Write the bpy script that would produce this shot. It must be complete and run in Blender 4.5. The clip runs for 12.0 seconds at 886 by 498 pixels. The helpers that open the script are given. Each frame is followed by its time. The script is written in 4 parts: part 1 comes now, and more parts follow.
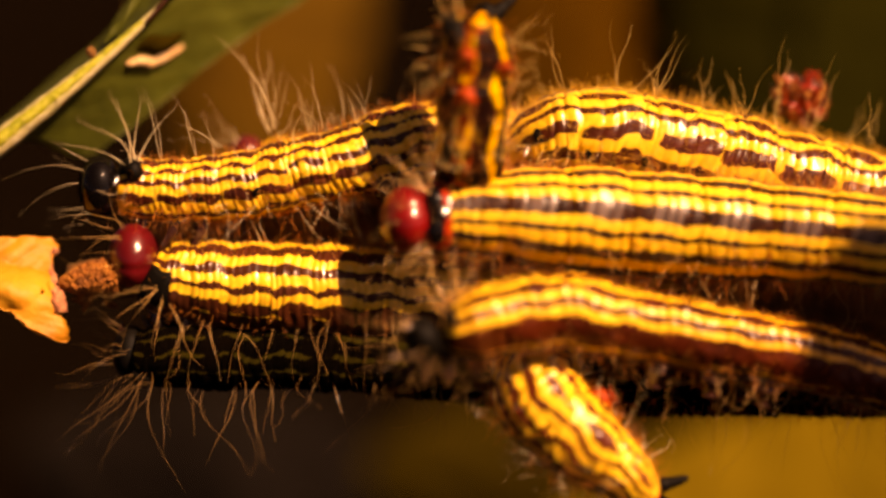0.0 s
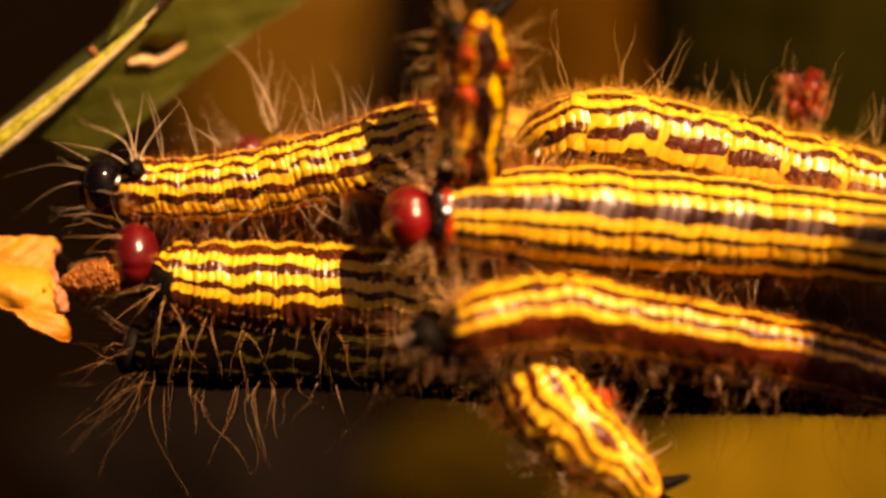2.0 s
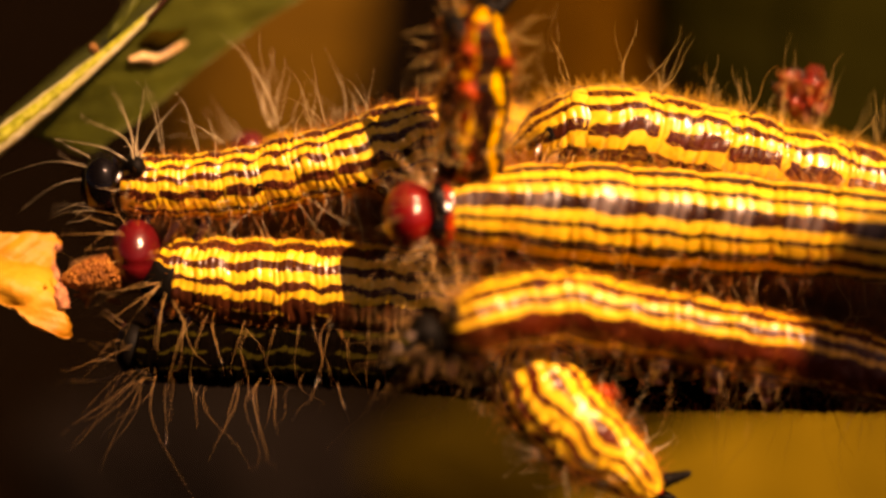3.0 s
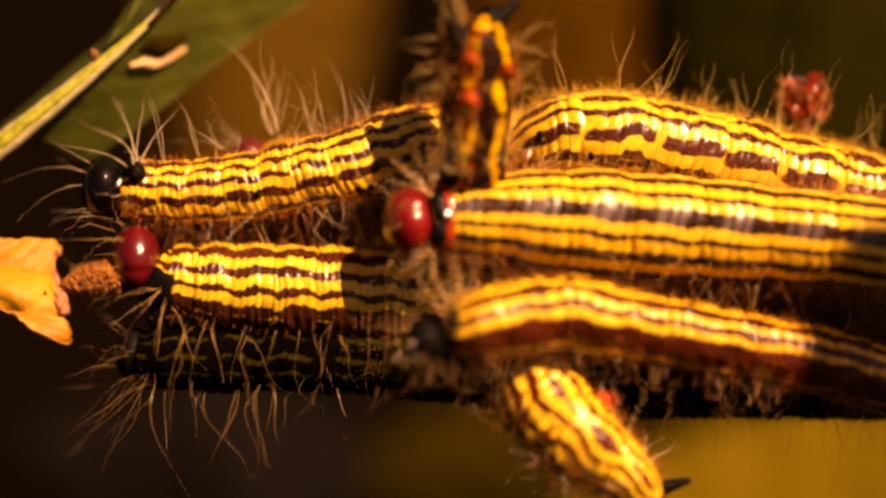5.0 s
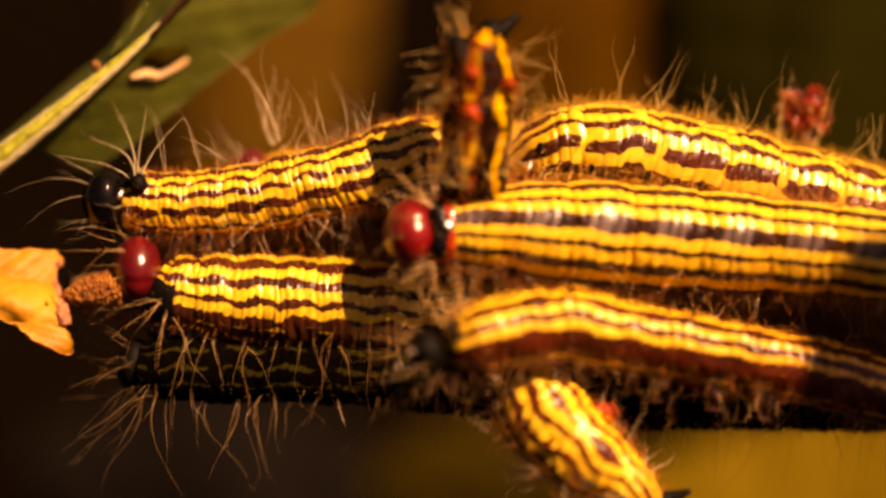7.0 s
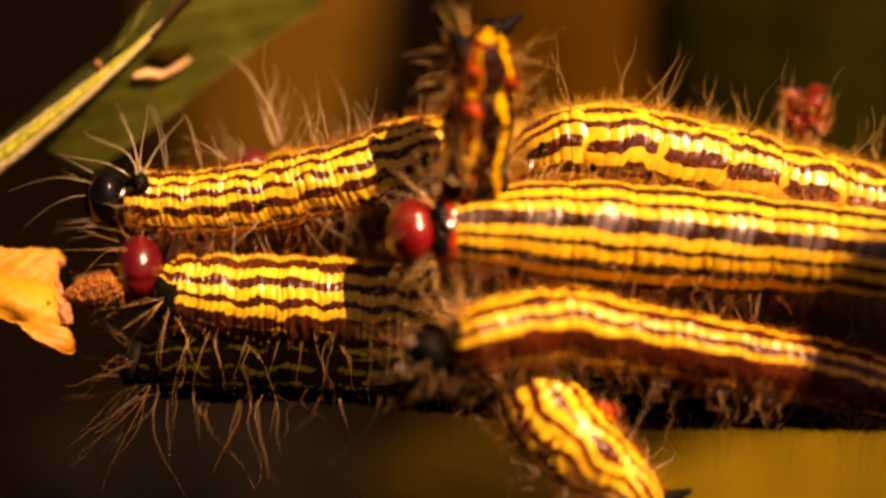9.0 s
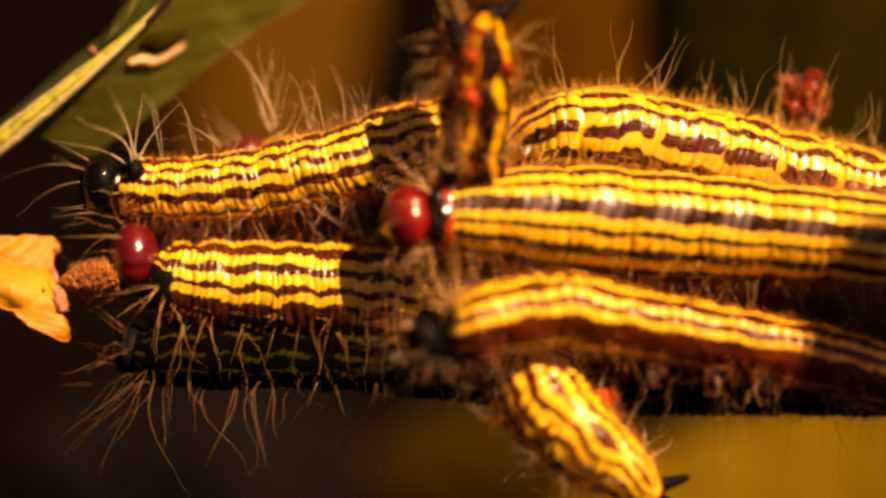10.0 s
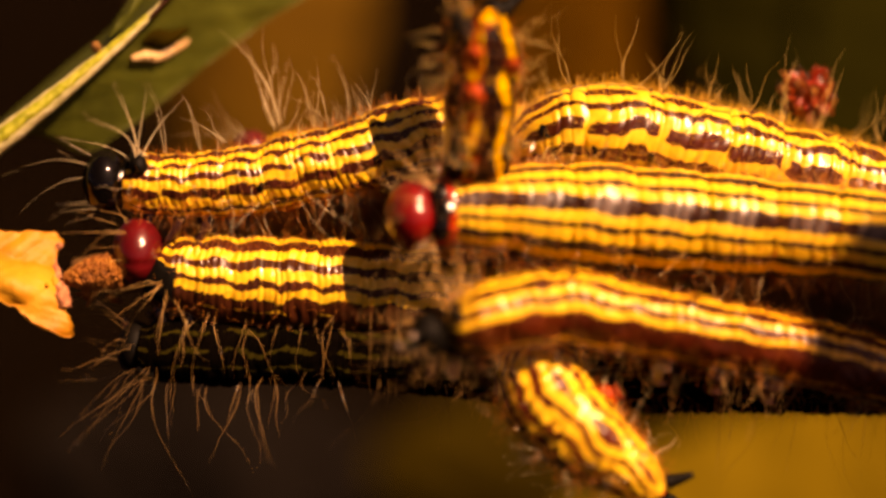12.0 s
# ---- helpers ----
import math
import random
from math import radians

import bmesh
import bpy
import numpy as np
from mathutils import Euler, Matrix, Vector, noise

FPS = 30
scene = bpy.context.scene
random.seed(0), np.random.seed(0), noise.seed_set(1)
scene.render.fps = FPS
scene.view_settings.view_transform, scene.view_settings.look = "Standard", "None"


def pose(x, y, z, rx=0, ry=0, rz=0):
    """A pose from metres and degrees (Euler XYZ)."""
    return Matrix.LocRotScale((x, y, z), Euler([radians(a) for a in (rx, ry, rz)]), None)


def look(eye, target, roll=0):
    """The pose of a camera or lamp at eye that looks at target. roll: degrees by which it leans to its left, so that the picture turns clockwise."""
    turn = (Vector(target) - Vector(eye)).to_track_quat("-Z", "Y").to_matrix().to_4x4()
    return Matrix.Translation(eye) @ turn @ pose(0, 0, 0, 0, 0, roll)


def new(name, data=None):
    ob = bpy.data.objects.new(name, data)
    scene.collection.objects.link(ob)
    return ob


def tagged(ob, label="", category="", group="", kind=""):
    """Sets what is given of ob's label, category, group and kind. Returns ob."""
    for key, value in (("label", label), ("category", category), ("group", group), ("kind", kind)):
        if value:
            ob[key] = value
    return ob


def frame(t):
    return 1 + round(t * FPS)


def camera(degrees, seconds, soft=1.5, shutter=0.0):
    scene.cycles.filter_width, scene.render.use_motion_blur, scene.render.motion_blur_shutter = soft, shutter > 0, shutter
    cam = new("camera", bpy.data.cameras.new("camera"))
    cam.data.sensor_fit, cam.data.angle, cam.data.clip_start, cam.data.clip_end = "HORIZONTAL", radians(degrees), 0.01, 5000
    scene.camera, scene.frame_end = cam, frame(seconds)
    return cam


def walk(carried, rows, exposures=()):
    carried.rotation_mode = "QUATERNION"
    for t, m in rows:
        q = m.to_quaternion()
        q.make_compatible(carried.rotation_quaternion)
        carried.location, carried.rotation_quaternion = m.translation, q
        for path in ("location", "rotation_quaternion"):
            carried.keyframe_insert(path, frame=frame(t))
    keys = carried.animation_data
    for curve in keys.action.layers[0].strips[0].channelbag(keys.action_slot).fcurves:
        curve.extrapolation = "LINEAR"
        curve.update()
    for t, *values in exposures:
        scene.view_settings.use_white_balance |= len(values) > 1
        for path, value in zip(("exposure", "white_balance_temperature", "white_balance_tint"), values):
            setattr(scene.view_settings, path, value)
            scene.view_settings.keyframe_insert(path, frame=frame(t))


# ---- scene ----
# ---------------------------------------------------------------- camera
MM = 0.001
# The branch stands 0.6 m over the ground; BASE is the tilted frame in which the cluster is laid out:
# x along the branch, y away from the lens, z across the branch; the lens looks 25 degrees downwards.
BASE = pose(0, 0, 0.6, -25, 0, 0)
cam = camera(19.56, 12.0, soft=3.1)
cam.data.dof.use_dof = True
cam.data.dof.focus_distance = 0.1588
cam.data.dof.aperture_fstop = 7.0


def hand_held(pan, tilt, roll, nearer):
    return BASE @ pose(0, -0.16 + nearer * MM, 0, 90 + tilt, 0, pan) @ pose(0, 0, 0, 0, 0, roll)


SHAKE = [
    (0, 0.000, 0.000, 0.000, 0.00),
    (0.5, 0.017, 0.050, 0.021, -0.04),
    (1, 0.010, -0.034, -0.017, 0.22),
    (1.5, 0.022, -0.026, -0.022, 0.05),
    (2, 0.034, -0.022, -0.035, -0.05),
    (2.5, 0.044, -0.023, -0.024, -0.17),
    (3, 0.055, -0.096, -0.062, -0.04),
    (5, 0.057, 0.046, 0.045, -0.05),
    (5.5, 0.055, 0.098, 0.057, -0.25),
    (6, 0.069, 0.135, 0.070, -0.24),
    (6.5, 0.075, 0.167, 0.077, -0.33),
    (7, 0.075, 0.301, 0.126, -0.36),
    (8.8, 0.109, 0.369, 0.139, -0.52),
    (9, 0.110, 0.288, 0.148, -0.48),
    (9.5, 0.057, 0.011, 0.064, -0.04),
    (10, 0.028, -0.022, 0.007, 0.05),
    (10.5, 0.027, -0.066, -0.028, 0.15),
    (11, 0.094, -0.055, 0.003, 0.03),
    (11.5, 0.077, -0.009, -0.036, -0.15),
    (12, 0.115, -0.095, 0.142, 0.39),
]
walk(cam, [(r[0], hand_held(*r[1:])) for r in SHAKE],
     exposures=[(0, 1.10, 11200, 47), (12, 1.10, 11200, 47)])

# ---------------------------------------------------------------- light
TO_SUN = (BASE.to_3x3() @ Vector((0.50, -0.60, 0.62))).normalized()
sky = bpy.data.worlds.new("sky")
scene.world = sky
sky.use_nodes = True
sky_tex = sky.node_tree.nodes.new("ShaderNodeTexSky")
sky_tex.sky_type = "NISHITA"
sky_tex.sun_disc = False
sky_tex.air_density, sky_tex.dust_density, sky_tex.ozone_density = 0.06, 0.9, 0.0
sky_tex.sun_elevation = math.asin(TO_SUN.z)
sky_tex.sun_rotation = math.atan2(TO_SUN.x, TO_SUN.y)
sky.node_tree.links.new(sky_tex.outputs["Color"], sky.node_tree.nodes["Background"].inputs["Color"])
sky.node_tree.nodes["Background"].inputs["Strength"].default_value = 0.050
sun_data = bpy.data.lights.new("sun", "SUN")
sun_data.energy, sun_data.angle, sun_data.color = 4.8, radians(0.6), (1.0, 0.81, 0.57)
sun = new("sun", sun_data)
sun.matrix_basis = look(TO_SUN * 3 + Vector((0, 0, 0.6)), (0, 0, 0.6))


# ---------------------------------------------------------------- materials
class Mat:
    """A node material with its Principled shader and a few shortcuts."""

    def __init__(self, name, rough=0.5, spec=0.5):
        self.m = bpy.data.materials.new(name)
        self.m.use_nodes = True
        self.t = self.m.node_tree
        self.p = self.t.nodes["Principled BSDF"]
        self.p.inputs["Roughness"].default_value = rough
        self.p.inputs["Specular IOR Level"].default_value = spec

    def n(self, kind, **props):
        node = self.t.nodes.new("ShaderNode" + kind)
        for k, v in props.items():
            if k == "operation":
                node.operation = v
            elif k == "data_type":
                node.data_type = v
            elif k == "blend_type":
                node.blend_type = v
        return node

    def link(self, a, b):
        self.t.links.new(a, b)

    def math(self, op, a, b=None, c=None):
        node = self.n("Math", operation=op)
        for i, v in enumerate((a, b, c)):
            if v is None:
                continue
            if isinstance(v, (int, float)):
                node.inputs[i].default_value = v
            else:
                self.link(v, node.inputs[i])
        return node.outputs[0]

    def noise(self, scale, detail=3.0, rough=0.55, vec=None):
        node = self.n("TexNoise")
        node.inputs["Scale"].default_value = scale
        node.inputs["Detail"].default_value = detail
        node.inputs["Roughness"].default_value = rough
        if vec is None:
            vec = self.n("TexCoord").outputs["Object"]
        self.link(vec, node.inputs["Vector"])
        return node.outputs["Fac"]

    def ramp(self, fac, stops, smooth=False):
        node = self.n("ValToRGB")
        cr = node.color_ramp
        if smooth:
            cr.interpolation = "EASE"
        while len(cr.elements) < len(stops):
            cr.elements.new(0.5)
        for e, (pos, col) in zip(cr.elements, stops):
            e.position = pos
            e.color = (*col, 1) if len(col) == 3 else col
        self.link(fac, node.inputs[0])
        return node.outputs["Color"]

    def mix(self, fac, a, b, blend="MIX"):
        node = self.n("Mix", data_type="RGBA", blend_type=blend)
        for sock, v in ((node.inputs[0], fac), (node.inputs[6], a), (node.inputs[7], b)):
            if isinstance(v, (int, float)):
                sock.default_value = v
            elif isinstance(v, tuple):
                sock.default_value = (*v, 1)
            else:
                self.link(v, sock)
        return node.outputs[2]

    def bump(self, height, strength, dist):
        node = self.n("Bump")
        node.inputs["Strength"].default_value = strength
        node.inputs["Distance"].default_value = dist
        self.link(height, node.inputs["Height"])
        self.link(node.outputs[0], self.p.inputs["Normal"])

    def color(self, sock):
        self.link(sock, self.p.inputs["Base Color"])


def skin(name, bands, yellow, dark, belly, seed, wander=1.0, gloss=0.35, under_tint=0.75, spec=0.30, seg=3.4, red=0.94, red_fill=0.50, rear=None, low_shade=0.0, blotch=0.34, sheen=0.14, edge=0.020, breaks=0.0, gaps=0.0, joints=0.0, patchy=False, scallop=0.011):
    """Striped caterpillar skin. UV x: millimetres along the body, UV y: turn round it (0.5 is the back).
    bands: degrees from the back at which a yellow stripe starts and ends."""
    s = Mat(name, 0.32, 0.5)
    uv = s.n("UVMap")
    sep = s.n("SeparateXYZ")
    s.link(uv.outputs[0], sep.inputs[0])
    along, turn = sep.outputs[0], sep.outputs[1]
    off = s.math("ABSOLUTE", s.math("MULTIPLY_ADD", turn, 2.0, -1.0))
    # stripes waver along the body, swell in the middle of a segment and are scalloped by its rings
    comb = s.n("CombineXYZ")
    s.link(s.math("MULTIPLY_ADD", along, 1.0, seed), comb.inputs[0])
    s.link(s.math("MULTIPLY", turn, 9.0), comb.inputs[1])
    waver = s.noise(0.55, 2, 0.5, comb.outputs[0])
    fine = s.noise(2.4, 3, 0.6, comb.outputs[0])
    swell = s.math("SINE", s.math("MULTIPLY", along, 2 * math.pi / seg))
    fold = s.math("ABSOLUTE", s.math("SINE", s.math("MULTIPLY", along, math.pi / seg)))
    ring = s.math("ABSOLUTE", s.math("SINE", s.math("MULTIPLY", along, math.pi * 5 / seg)))
    pos = s.math("ADD", off, s.math("MULTIPLY_ADD", waver, 0.10 * wander, -0.05 * wander))
    pos = s.math("ADD", pos, s.math("MULTIPLY", swell, scallop * wander))
    stops = [(0.0, (0, 0, 0))]
    e = edge
    for a, b in bands:
        stops += [(a / 180 - e, (0, 0, 0)), (a / 180 + e, (1, 1, 1)), (b / 180 - e, (1, 1, 1)), (b / 180 + e, (0, 0, 0))]
    soft = s.ramp(pos, stops[:32])
    soft = s.math("ADD", soft, s.math("MULTIPLY_ADD", fine, 0.9 * wander, -0.45 * wander))
    soft = s.math("ADD", soft, s.math("MULTIPLY_ADD", fold, -blotch * wander, 0.65 * blotch * wander))
    soft = s.math("ADD", soft, s.math("MULTIPLY_ADD", ring, 0.30, -0.18))
    if breaks or gaps:
        # dark stripes broken by yellow, or yellow ones by dark, in patches as long as a segment
        patch = s.noise(0.75, 1, 0.4, comb.outputs[0])
        if breaks:
            soft = s.math("ADD", soft, s.math("MULTIPLY", s.math("MULTIPLY", s.ramp(patch, [(0.51, (0, 0, 0)), (0.58, (1, 1, 1))]), s.ramp(off, [(0.19, (0.12, 0.12, 0.12)), (0.23, (1, 1, 1))])), breaks))
        if gaps:
            soft = s.math("SUBTRACT", soft, s.math("MULTIPLY", s.ramp(patch, [(0.42, (1, 1, 1)), (0.54, (0, 0, 0))]), gaps))
    if joints:
        # the stripes run together at the folds between segments, on the flanks
        near = s.math("MULTIPLY", s.ramp(fold, [(0.08, (1, 1, 1)), (0.26, (0, 0, 0))]), s.ramp(off, [(0.19, (0, 0, 0)), (0.23, (1, 1, 1)), (0.36, (1, 1, 1)), (0.42, (0, 0, 0))]))
        soft = s.math("ADD", soft, s.math("MULTIPLY", near, s.math("MULTIPLY", s.ramp(waver, [(0.35, (0.3, 0.3, 0.3)), (0.6, (1, 1, 1))]), joints)))
    if rear:
        soft = s.math("SUBTRACT", soft, s.math("MULTIPLY", s.ramp(s.math("MULTIPLY", along, 0.02), [(rear[0] * 0.02, (0, 0, 0)), (rear[1] * 0.02, (1, 1, 1))]), 0.22))
    # shade of the lower flank put into the colour: its yellow stripes go dark
    if low_shade:
        soft = s.math("SUBTRACT", soft, s.math("MULTIPLY", s.math("GREATER_THAN", turn, 0.525), low_shade))
    crisp = s.n("MapRange")
    s.link(soft, crisp.inputs[0])
    crisp.inputs[1].default_value, crisp.inputs[2].default_value = 0.42, 0.62
    mask = crisp.outputs[0]
    grain = s.noise(900, 3, 0.6)
    blot = s.noise(260, 3, 0.6)
    yel = s.mix(s.ramp(blot, [(0.35, (0, 0, 0)), (0.75, (1, 1, 1))]), yellow, (yellow[0] * 0.97, yellow[1] * 0.84, yellow[2] * 0.8))
    drk = s.mix(s.ramp(blot, [(0.4, (0, 0, 0)), (0.7, (1, 1, 1))]), dark, (dark[0] * 1.9, dark[1] * 1.6, dark[2] * 1.5))
    if patchy:
        # dark maroon at the folds; grey waxy bloom and sheen painted in streaks on the swollen middle of each segment
        wax_sheen = s.ramp(s.math("MULTIPLY_ADD", waver, 0.5, s.math("MULTIPLY_ADD", fold, 1.0, -0.25)), [(0.58, (0.03, 0.03, 0.03)), (0.80, (1, 1, 1))])
        wax_sheen = s.math("MULTIPLY", wax_sheen, s.ramp(off, [(0.10, (1, 1, 1)), (0.13, (0.25, 0.25, 0.25))]))
        streak = s.math("MULTIPLY", wax_sheen, s.ramp(s.math("MULTIPLY_ADD", fine, 0.6, s.math("MULTIPLY", ring, 0.5)), [(0.40, (0.15, 0.15, 0.15)), (0.75, (1, 1, 1))]))
        drk = s.mix(streak, drk, (0.105, 0.070, 0.062))
    under = s.ramp(off, [(0.62, (0, 0, 0)), (0.80, (1, 1, 1))])
    drk = s.mix(s.math("MULTIPLY", under, s.ramp(grain, [(0.4, (0.2, 0.2, 0.2)), (0.6, (1, 1, 1))])), drk, belly)
    yel = s.mix(s.math("MULTIPLY", under, under_tint), yel, (yellow[0] * 0.75, yellow[1] * 0.42, yellow[2]))
    if rear:
        # the hind part turns orange
        hind = s.ramp(s.math("MULTIPLY", along, 0.02), [(rear[0] * 0.02, (0, 0, 0)), (rear[1] * 0.02, (1, 1, 1))])
        yel = s.mix(hind, yel, (yellow[0] * 0.85, yellow[1] * 0.60, yellow[2] * 0.6))
    mid = s.math("MULTIPLY", s.ramp(off, [(red - 0.03, (0, 0, 0)), (red, (1, 1, 1))]), s.ramp(fine, [(red_fill, (0, 0, 0)), (red_fill + 0.08, (1, 1, 1))]))
    s.color(s.mix(mid, s.mix(mask, drk, yel), (0.36, 0.050, 0.010)))
    s.link(s.math("MULTIPLY_ADD", mask, 0.8 * spec, 0.4 * spec), s.p.inputs["Specular IOR Level"])
    s.link(s.math("MULTIPLY_ADD", blot, 0.34, 0.18), s.p.inputs["Roughness"])
    s.p.inputs["Subsurface Weight"].default_value = 0.0
    s.p.inputs["Coat Weight"].default_value = gloss
    if patchy:
        s.link(s.math("MULTIPLY", wax_sheen, gloss), s.p.inputs["Coat Weight"])
    s.p.inputs["Coat Roughness"].default_value = sheen
    s.bump(s.math("ADD", s.noise(1600, 2), s.math("MULTIPLY", s.noise(500, 2), 1.5)), 0.35, 0.00012)
    return s.m


BANDS = [(9.5, 22), (31.5, 45), (58, 72), (91, 108), (122, 129), (142, 152)]
BROAD = [(9.5, 22), (29, 42.5), (56, 72)]
LOW = [(7.5, 20.5), (33.5, 47), (97, 102)]
YELLOW, DARK, BELLY = (0.79, 0.51, 0.050), (0.068, 0.0085, 0.002), (0.30, 0.064, 0.012)
M_SKIN = skin("striped_skin", BANDS, YELLOW, DARK, BELLY, 0.0, 0.8)
M_SKIN_BROAD = skin("broad_striped_skin", BROAD, YELLOW, (0.014, 0.004, 0.002), BELLY, 17.0, 0.45, 0.60, seg=4.2, sheen=0.34, patchy=True)
M_SKIN_SIDE = skin("low_shaded_striped_skin", BANDS, YELLOW, (0.036, 0.010, 0.004), (0.13, 0.042, 0.012), 5.0, 1.1, 0.3, low_shade=0.95, seg=2.5, scallop=0.010)
M_SKIN_EVEN = skin("even_striped_skin", [(5, 19.5), (31, 46.5), (59.5, 76), (89, 105)], YELLOW, (0.056, 0.008, 0.003), BELLY, 63.0, 1.2, 0.2, sheen=0.25, scallop=0.022)
M_SKIN_ARCH = skin("blotched_striped_skin", [(5.5, 17), (26.5, 40), (58, 74), (92, 106)], YELLOW, (0.046, 0.009, 0.003), (0.34, 0.12, 0.015), 131.0, 1.45, 0.9, seg=4.0, blotch=0.30, sheen=0.27, edge=0.012, joints=0.85)
M_SKIN_LOW = skin("narrow_striped_skin", LOW, YELLOW, (0.040, 0.007, 0.002), (0.10, 0.020, 0.004), 44.0, 0.9, 0.35, spec=0.2, sheen=0.28, rear=(11.0, 24.0))
M_SKIN_FINE = skin("fine_striped_skin", BANDS, YELLOW, (0.036, 0.008, 0.004), BELLY, 31.0, 1.25, 0.32, seg=2.2, sheen=0.20, breaks=0.30, scallop=0.011)
# Black skin; the shade under the twig is also put into its colours.
M_SKIN_BLACK_SHADE = skin("black_shade_skin", [(40, 44), (66, 74), (100, 107), (128, 135)], (0.021, 0.018, 0.0035), (0.0012, 0.0009, 0.0006), (0.0012, 0.0009, 0.0006), 57.0, 1.5, 0.0, spec=0.0, gaps=0.5)
M_SKIN_UNDER = skin("belly_skin", [(18, 26), (44, 52), (76, 84), (114, 130), (169, 177)], (0.66, 0.40, 0.020), (0.004, 0.002, 0.0015), (0.010, 0.003, 0.002), 83.0, 1.7, 0.0, 0.20, spec=0.05, red=0.925, red_fill=0.50, gaps=0.35, scallop=0.018)


def shell(name, base, rough, coat=0.4, spec=0.5, polish=0.20, grain=0.25):
    s = Mat(name, rough, spec)
    spots = s.noise(1500, 3)
    s.color(s.mix(s.ramp(s.noise(420, 3), [(0.3, (0, 0, 0)), (0.75, (1, 1, 1))]), base, tuple(c * 0.45 for c in base)))
    s.link(s.math("MULTIPLY_ADD", spots, 0.14, rough - 0.07), s.p.inputs["Roughness"])
    s.bump(spots, grain, 0.00006)
    s.p.inputs["Coat Weight"].default_value = coat
    s.p.inputs["Coat Roughness"].default_value = polish
    return s.m


M_HEAD_RED = shell("red_head_shell", (0.20, 0.006, 0.006), 0.40, 0.9, 0.2, 0.16, 0.08)
M_HEAD_DEEP = shell("deep_red_head_shell", (0.11, 0.004, 0.006), 0.40, 0.9, 0.2, 0.22, 0.08)
M_HEAD_BLACK = shell("black_head_shell", (0.003, 0.002, 0.002), 0.50, 0.6, 0.03, 0.07, 0.04)
# The next two coat flat discs added to make highlights on heads and collar.
M_GLINT = shell("black_glint_facet", (0.003, 0.002, 0.002), 0.50, 1.0, 0.05, 0.24, 0.02)
M_GLINT_RED = shell("red_glint_facet", (0.11, 0.004, 0.006), 0.40, 1.0, 0.2, 0.28, 0.02)
M_YELLOW_PLATE = shell("yellow_rear_plate", (0.80, 0.40, 0.015), 0.55, 0.05, 0.2, 0.3, 0.3)
M_PLATE = shell("black_plate", (0.004, 0.003, 0.002), 0.6, 0.0, 0.08)
M_COLLAR = shell("red_collar", (0.50, 0.035, 0.010), 0.30)
M_LEG = shell("leg_shell", (0.055, 0.018, 0.010), 0.22)
# Pale claw, its base lightened further so that the tips read as glints.
M_CLAW = shell("pale_glint_claw", (0.34, 0.24, 0.18), 0.20, 1.0, 0.8, 0.14)
M_LEG_BROWN = shell("brown_leg_shell", (0.030, 0.011, 0.005), 0.6, 0.0, 0.1)
M_PROLEG = shell("red_proleg", (0.40, 0.050, 0.010), 0.5, 0.0, 0.15)


def hair_material(name, light, deep):
    s = Mat(name, 0.20, 0.8)
    s.color(s.mix(s.noise(900, 2), light, deep))
    tr = s.n("BsdfTranslucent")
    tr.inputs[0].default_value = (*light, 1)
    clear = s.n("BsdfTransparent")
    m1, m2 = s.n("MixShader"), s.n("MixShader")
    m1.inputs[0].default_value, m2.inputs[0].default_value = 0.18, 0.12
    s.link(s.p.outputs[0], m1.inputs[1])
    s.link(tr.outputs[0], m1.inputs[2])
    s.link(m1.outputs[0], m2.inputs[1])
    s.link(clear.outputs[0], m2.inputs[2])
    s.link(m2.outputs[0], s.t.nodes["Material Output"].inputs["Surface"])
    return s.m


M_HAIR = hair_material("pale_hair", (0.97, 0.88, 0.62), (0.88, 0.68, 0.38))
M_HAIR_TAN = hair_material("tan_hair", (0.56, 0.36, 0.16), (0.34, 0.18, 0.06))
M_HAIR_WARM = hair_material("warm_tan_hair", (0.90, 0.60, 0.25), (0.58, 0.31, 0.10))
M_HAIR_GOLD = hair_material("golden_hair", (0.96, 0.76, 0.32), (0.84, 0.55, 0.16))
M_FUZZ_GOLD = hair_material("golden_fuzz", (0.95, 0.60, 0.11), (0.70, 0.36, 0.06))
M_FUZZ = hair_material("rusty_fuzz", (0.80, 0.31, 0.07), (0.48, 0.14, 0.03))


def bark_material():
    s = Mat("bark", 0.85, 0.3)
    a, b = s.noise(1500, 5, 0.65), s.noise(5000, 4, 0.6)
    s.color(s.mix(b, s.ramp(a, [(0.3, (0.060, 0.022, 0.006)), (0.5, (0.20, 0.085, 0.022)), (0.75, (0.40, 0.20, 0.060))]), (0.16, 0.07, 0.02)))
    s.bump(s.math("ADD", a, s.math("MULTIPLY", b, 0.5)), 1.0, 0.0005)
    return s.m


def leaf_material(name, lo, mid, hi, scale=120, rough=0.5, through_light=0.25):
    s = Mat(name, rough, 0.4 if rough < 0.9 else 0.0)
    a, b = s.noise(scale, 4, 0.6), s.noise(scale * 7, 3, 0.6)
    s.color(s.mix(s.math("MULTIPLY", b, 0.5), s.ramp(a, [(0.28, lo), (0.5, mid), (0.74, hi)]), lo))
    s.bump(s.math("ADD", a, s.math("MULTIPLY", b, 0.6)), 0.5, 0.0004)
    if through_light:
        tr = s.n("BsdfTranslucent")
        tr.inputs[0].default_value = (*[min(1, c * 1.3) for c in hi], 1)
        mx = s.n("MixShader")
        mx.inputs[0].default_value = through_light
        s.link(s.p.outputs[0], mx.inputs[1])
        s.link(tr.outputs[0], mx.inputs[2])
        s.link(mx.outputs[0], s.t.nodes["Material Output"].inputs["Surface"])
    return s.m


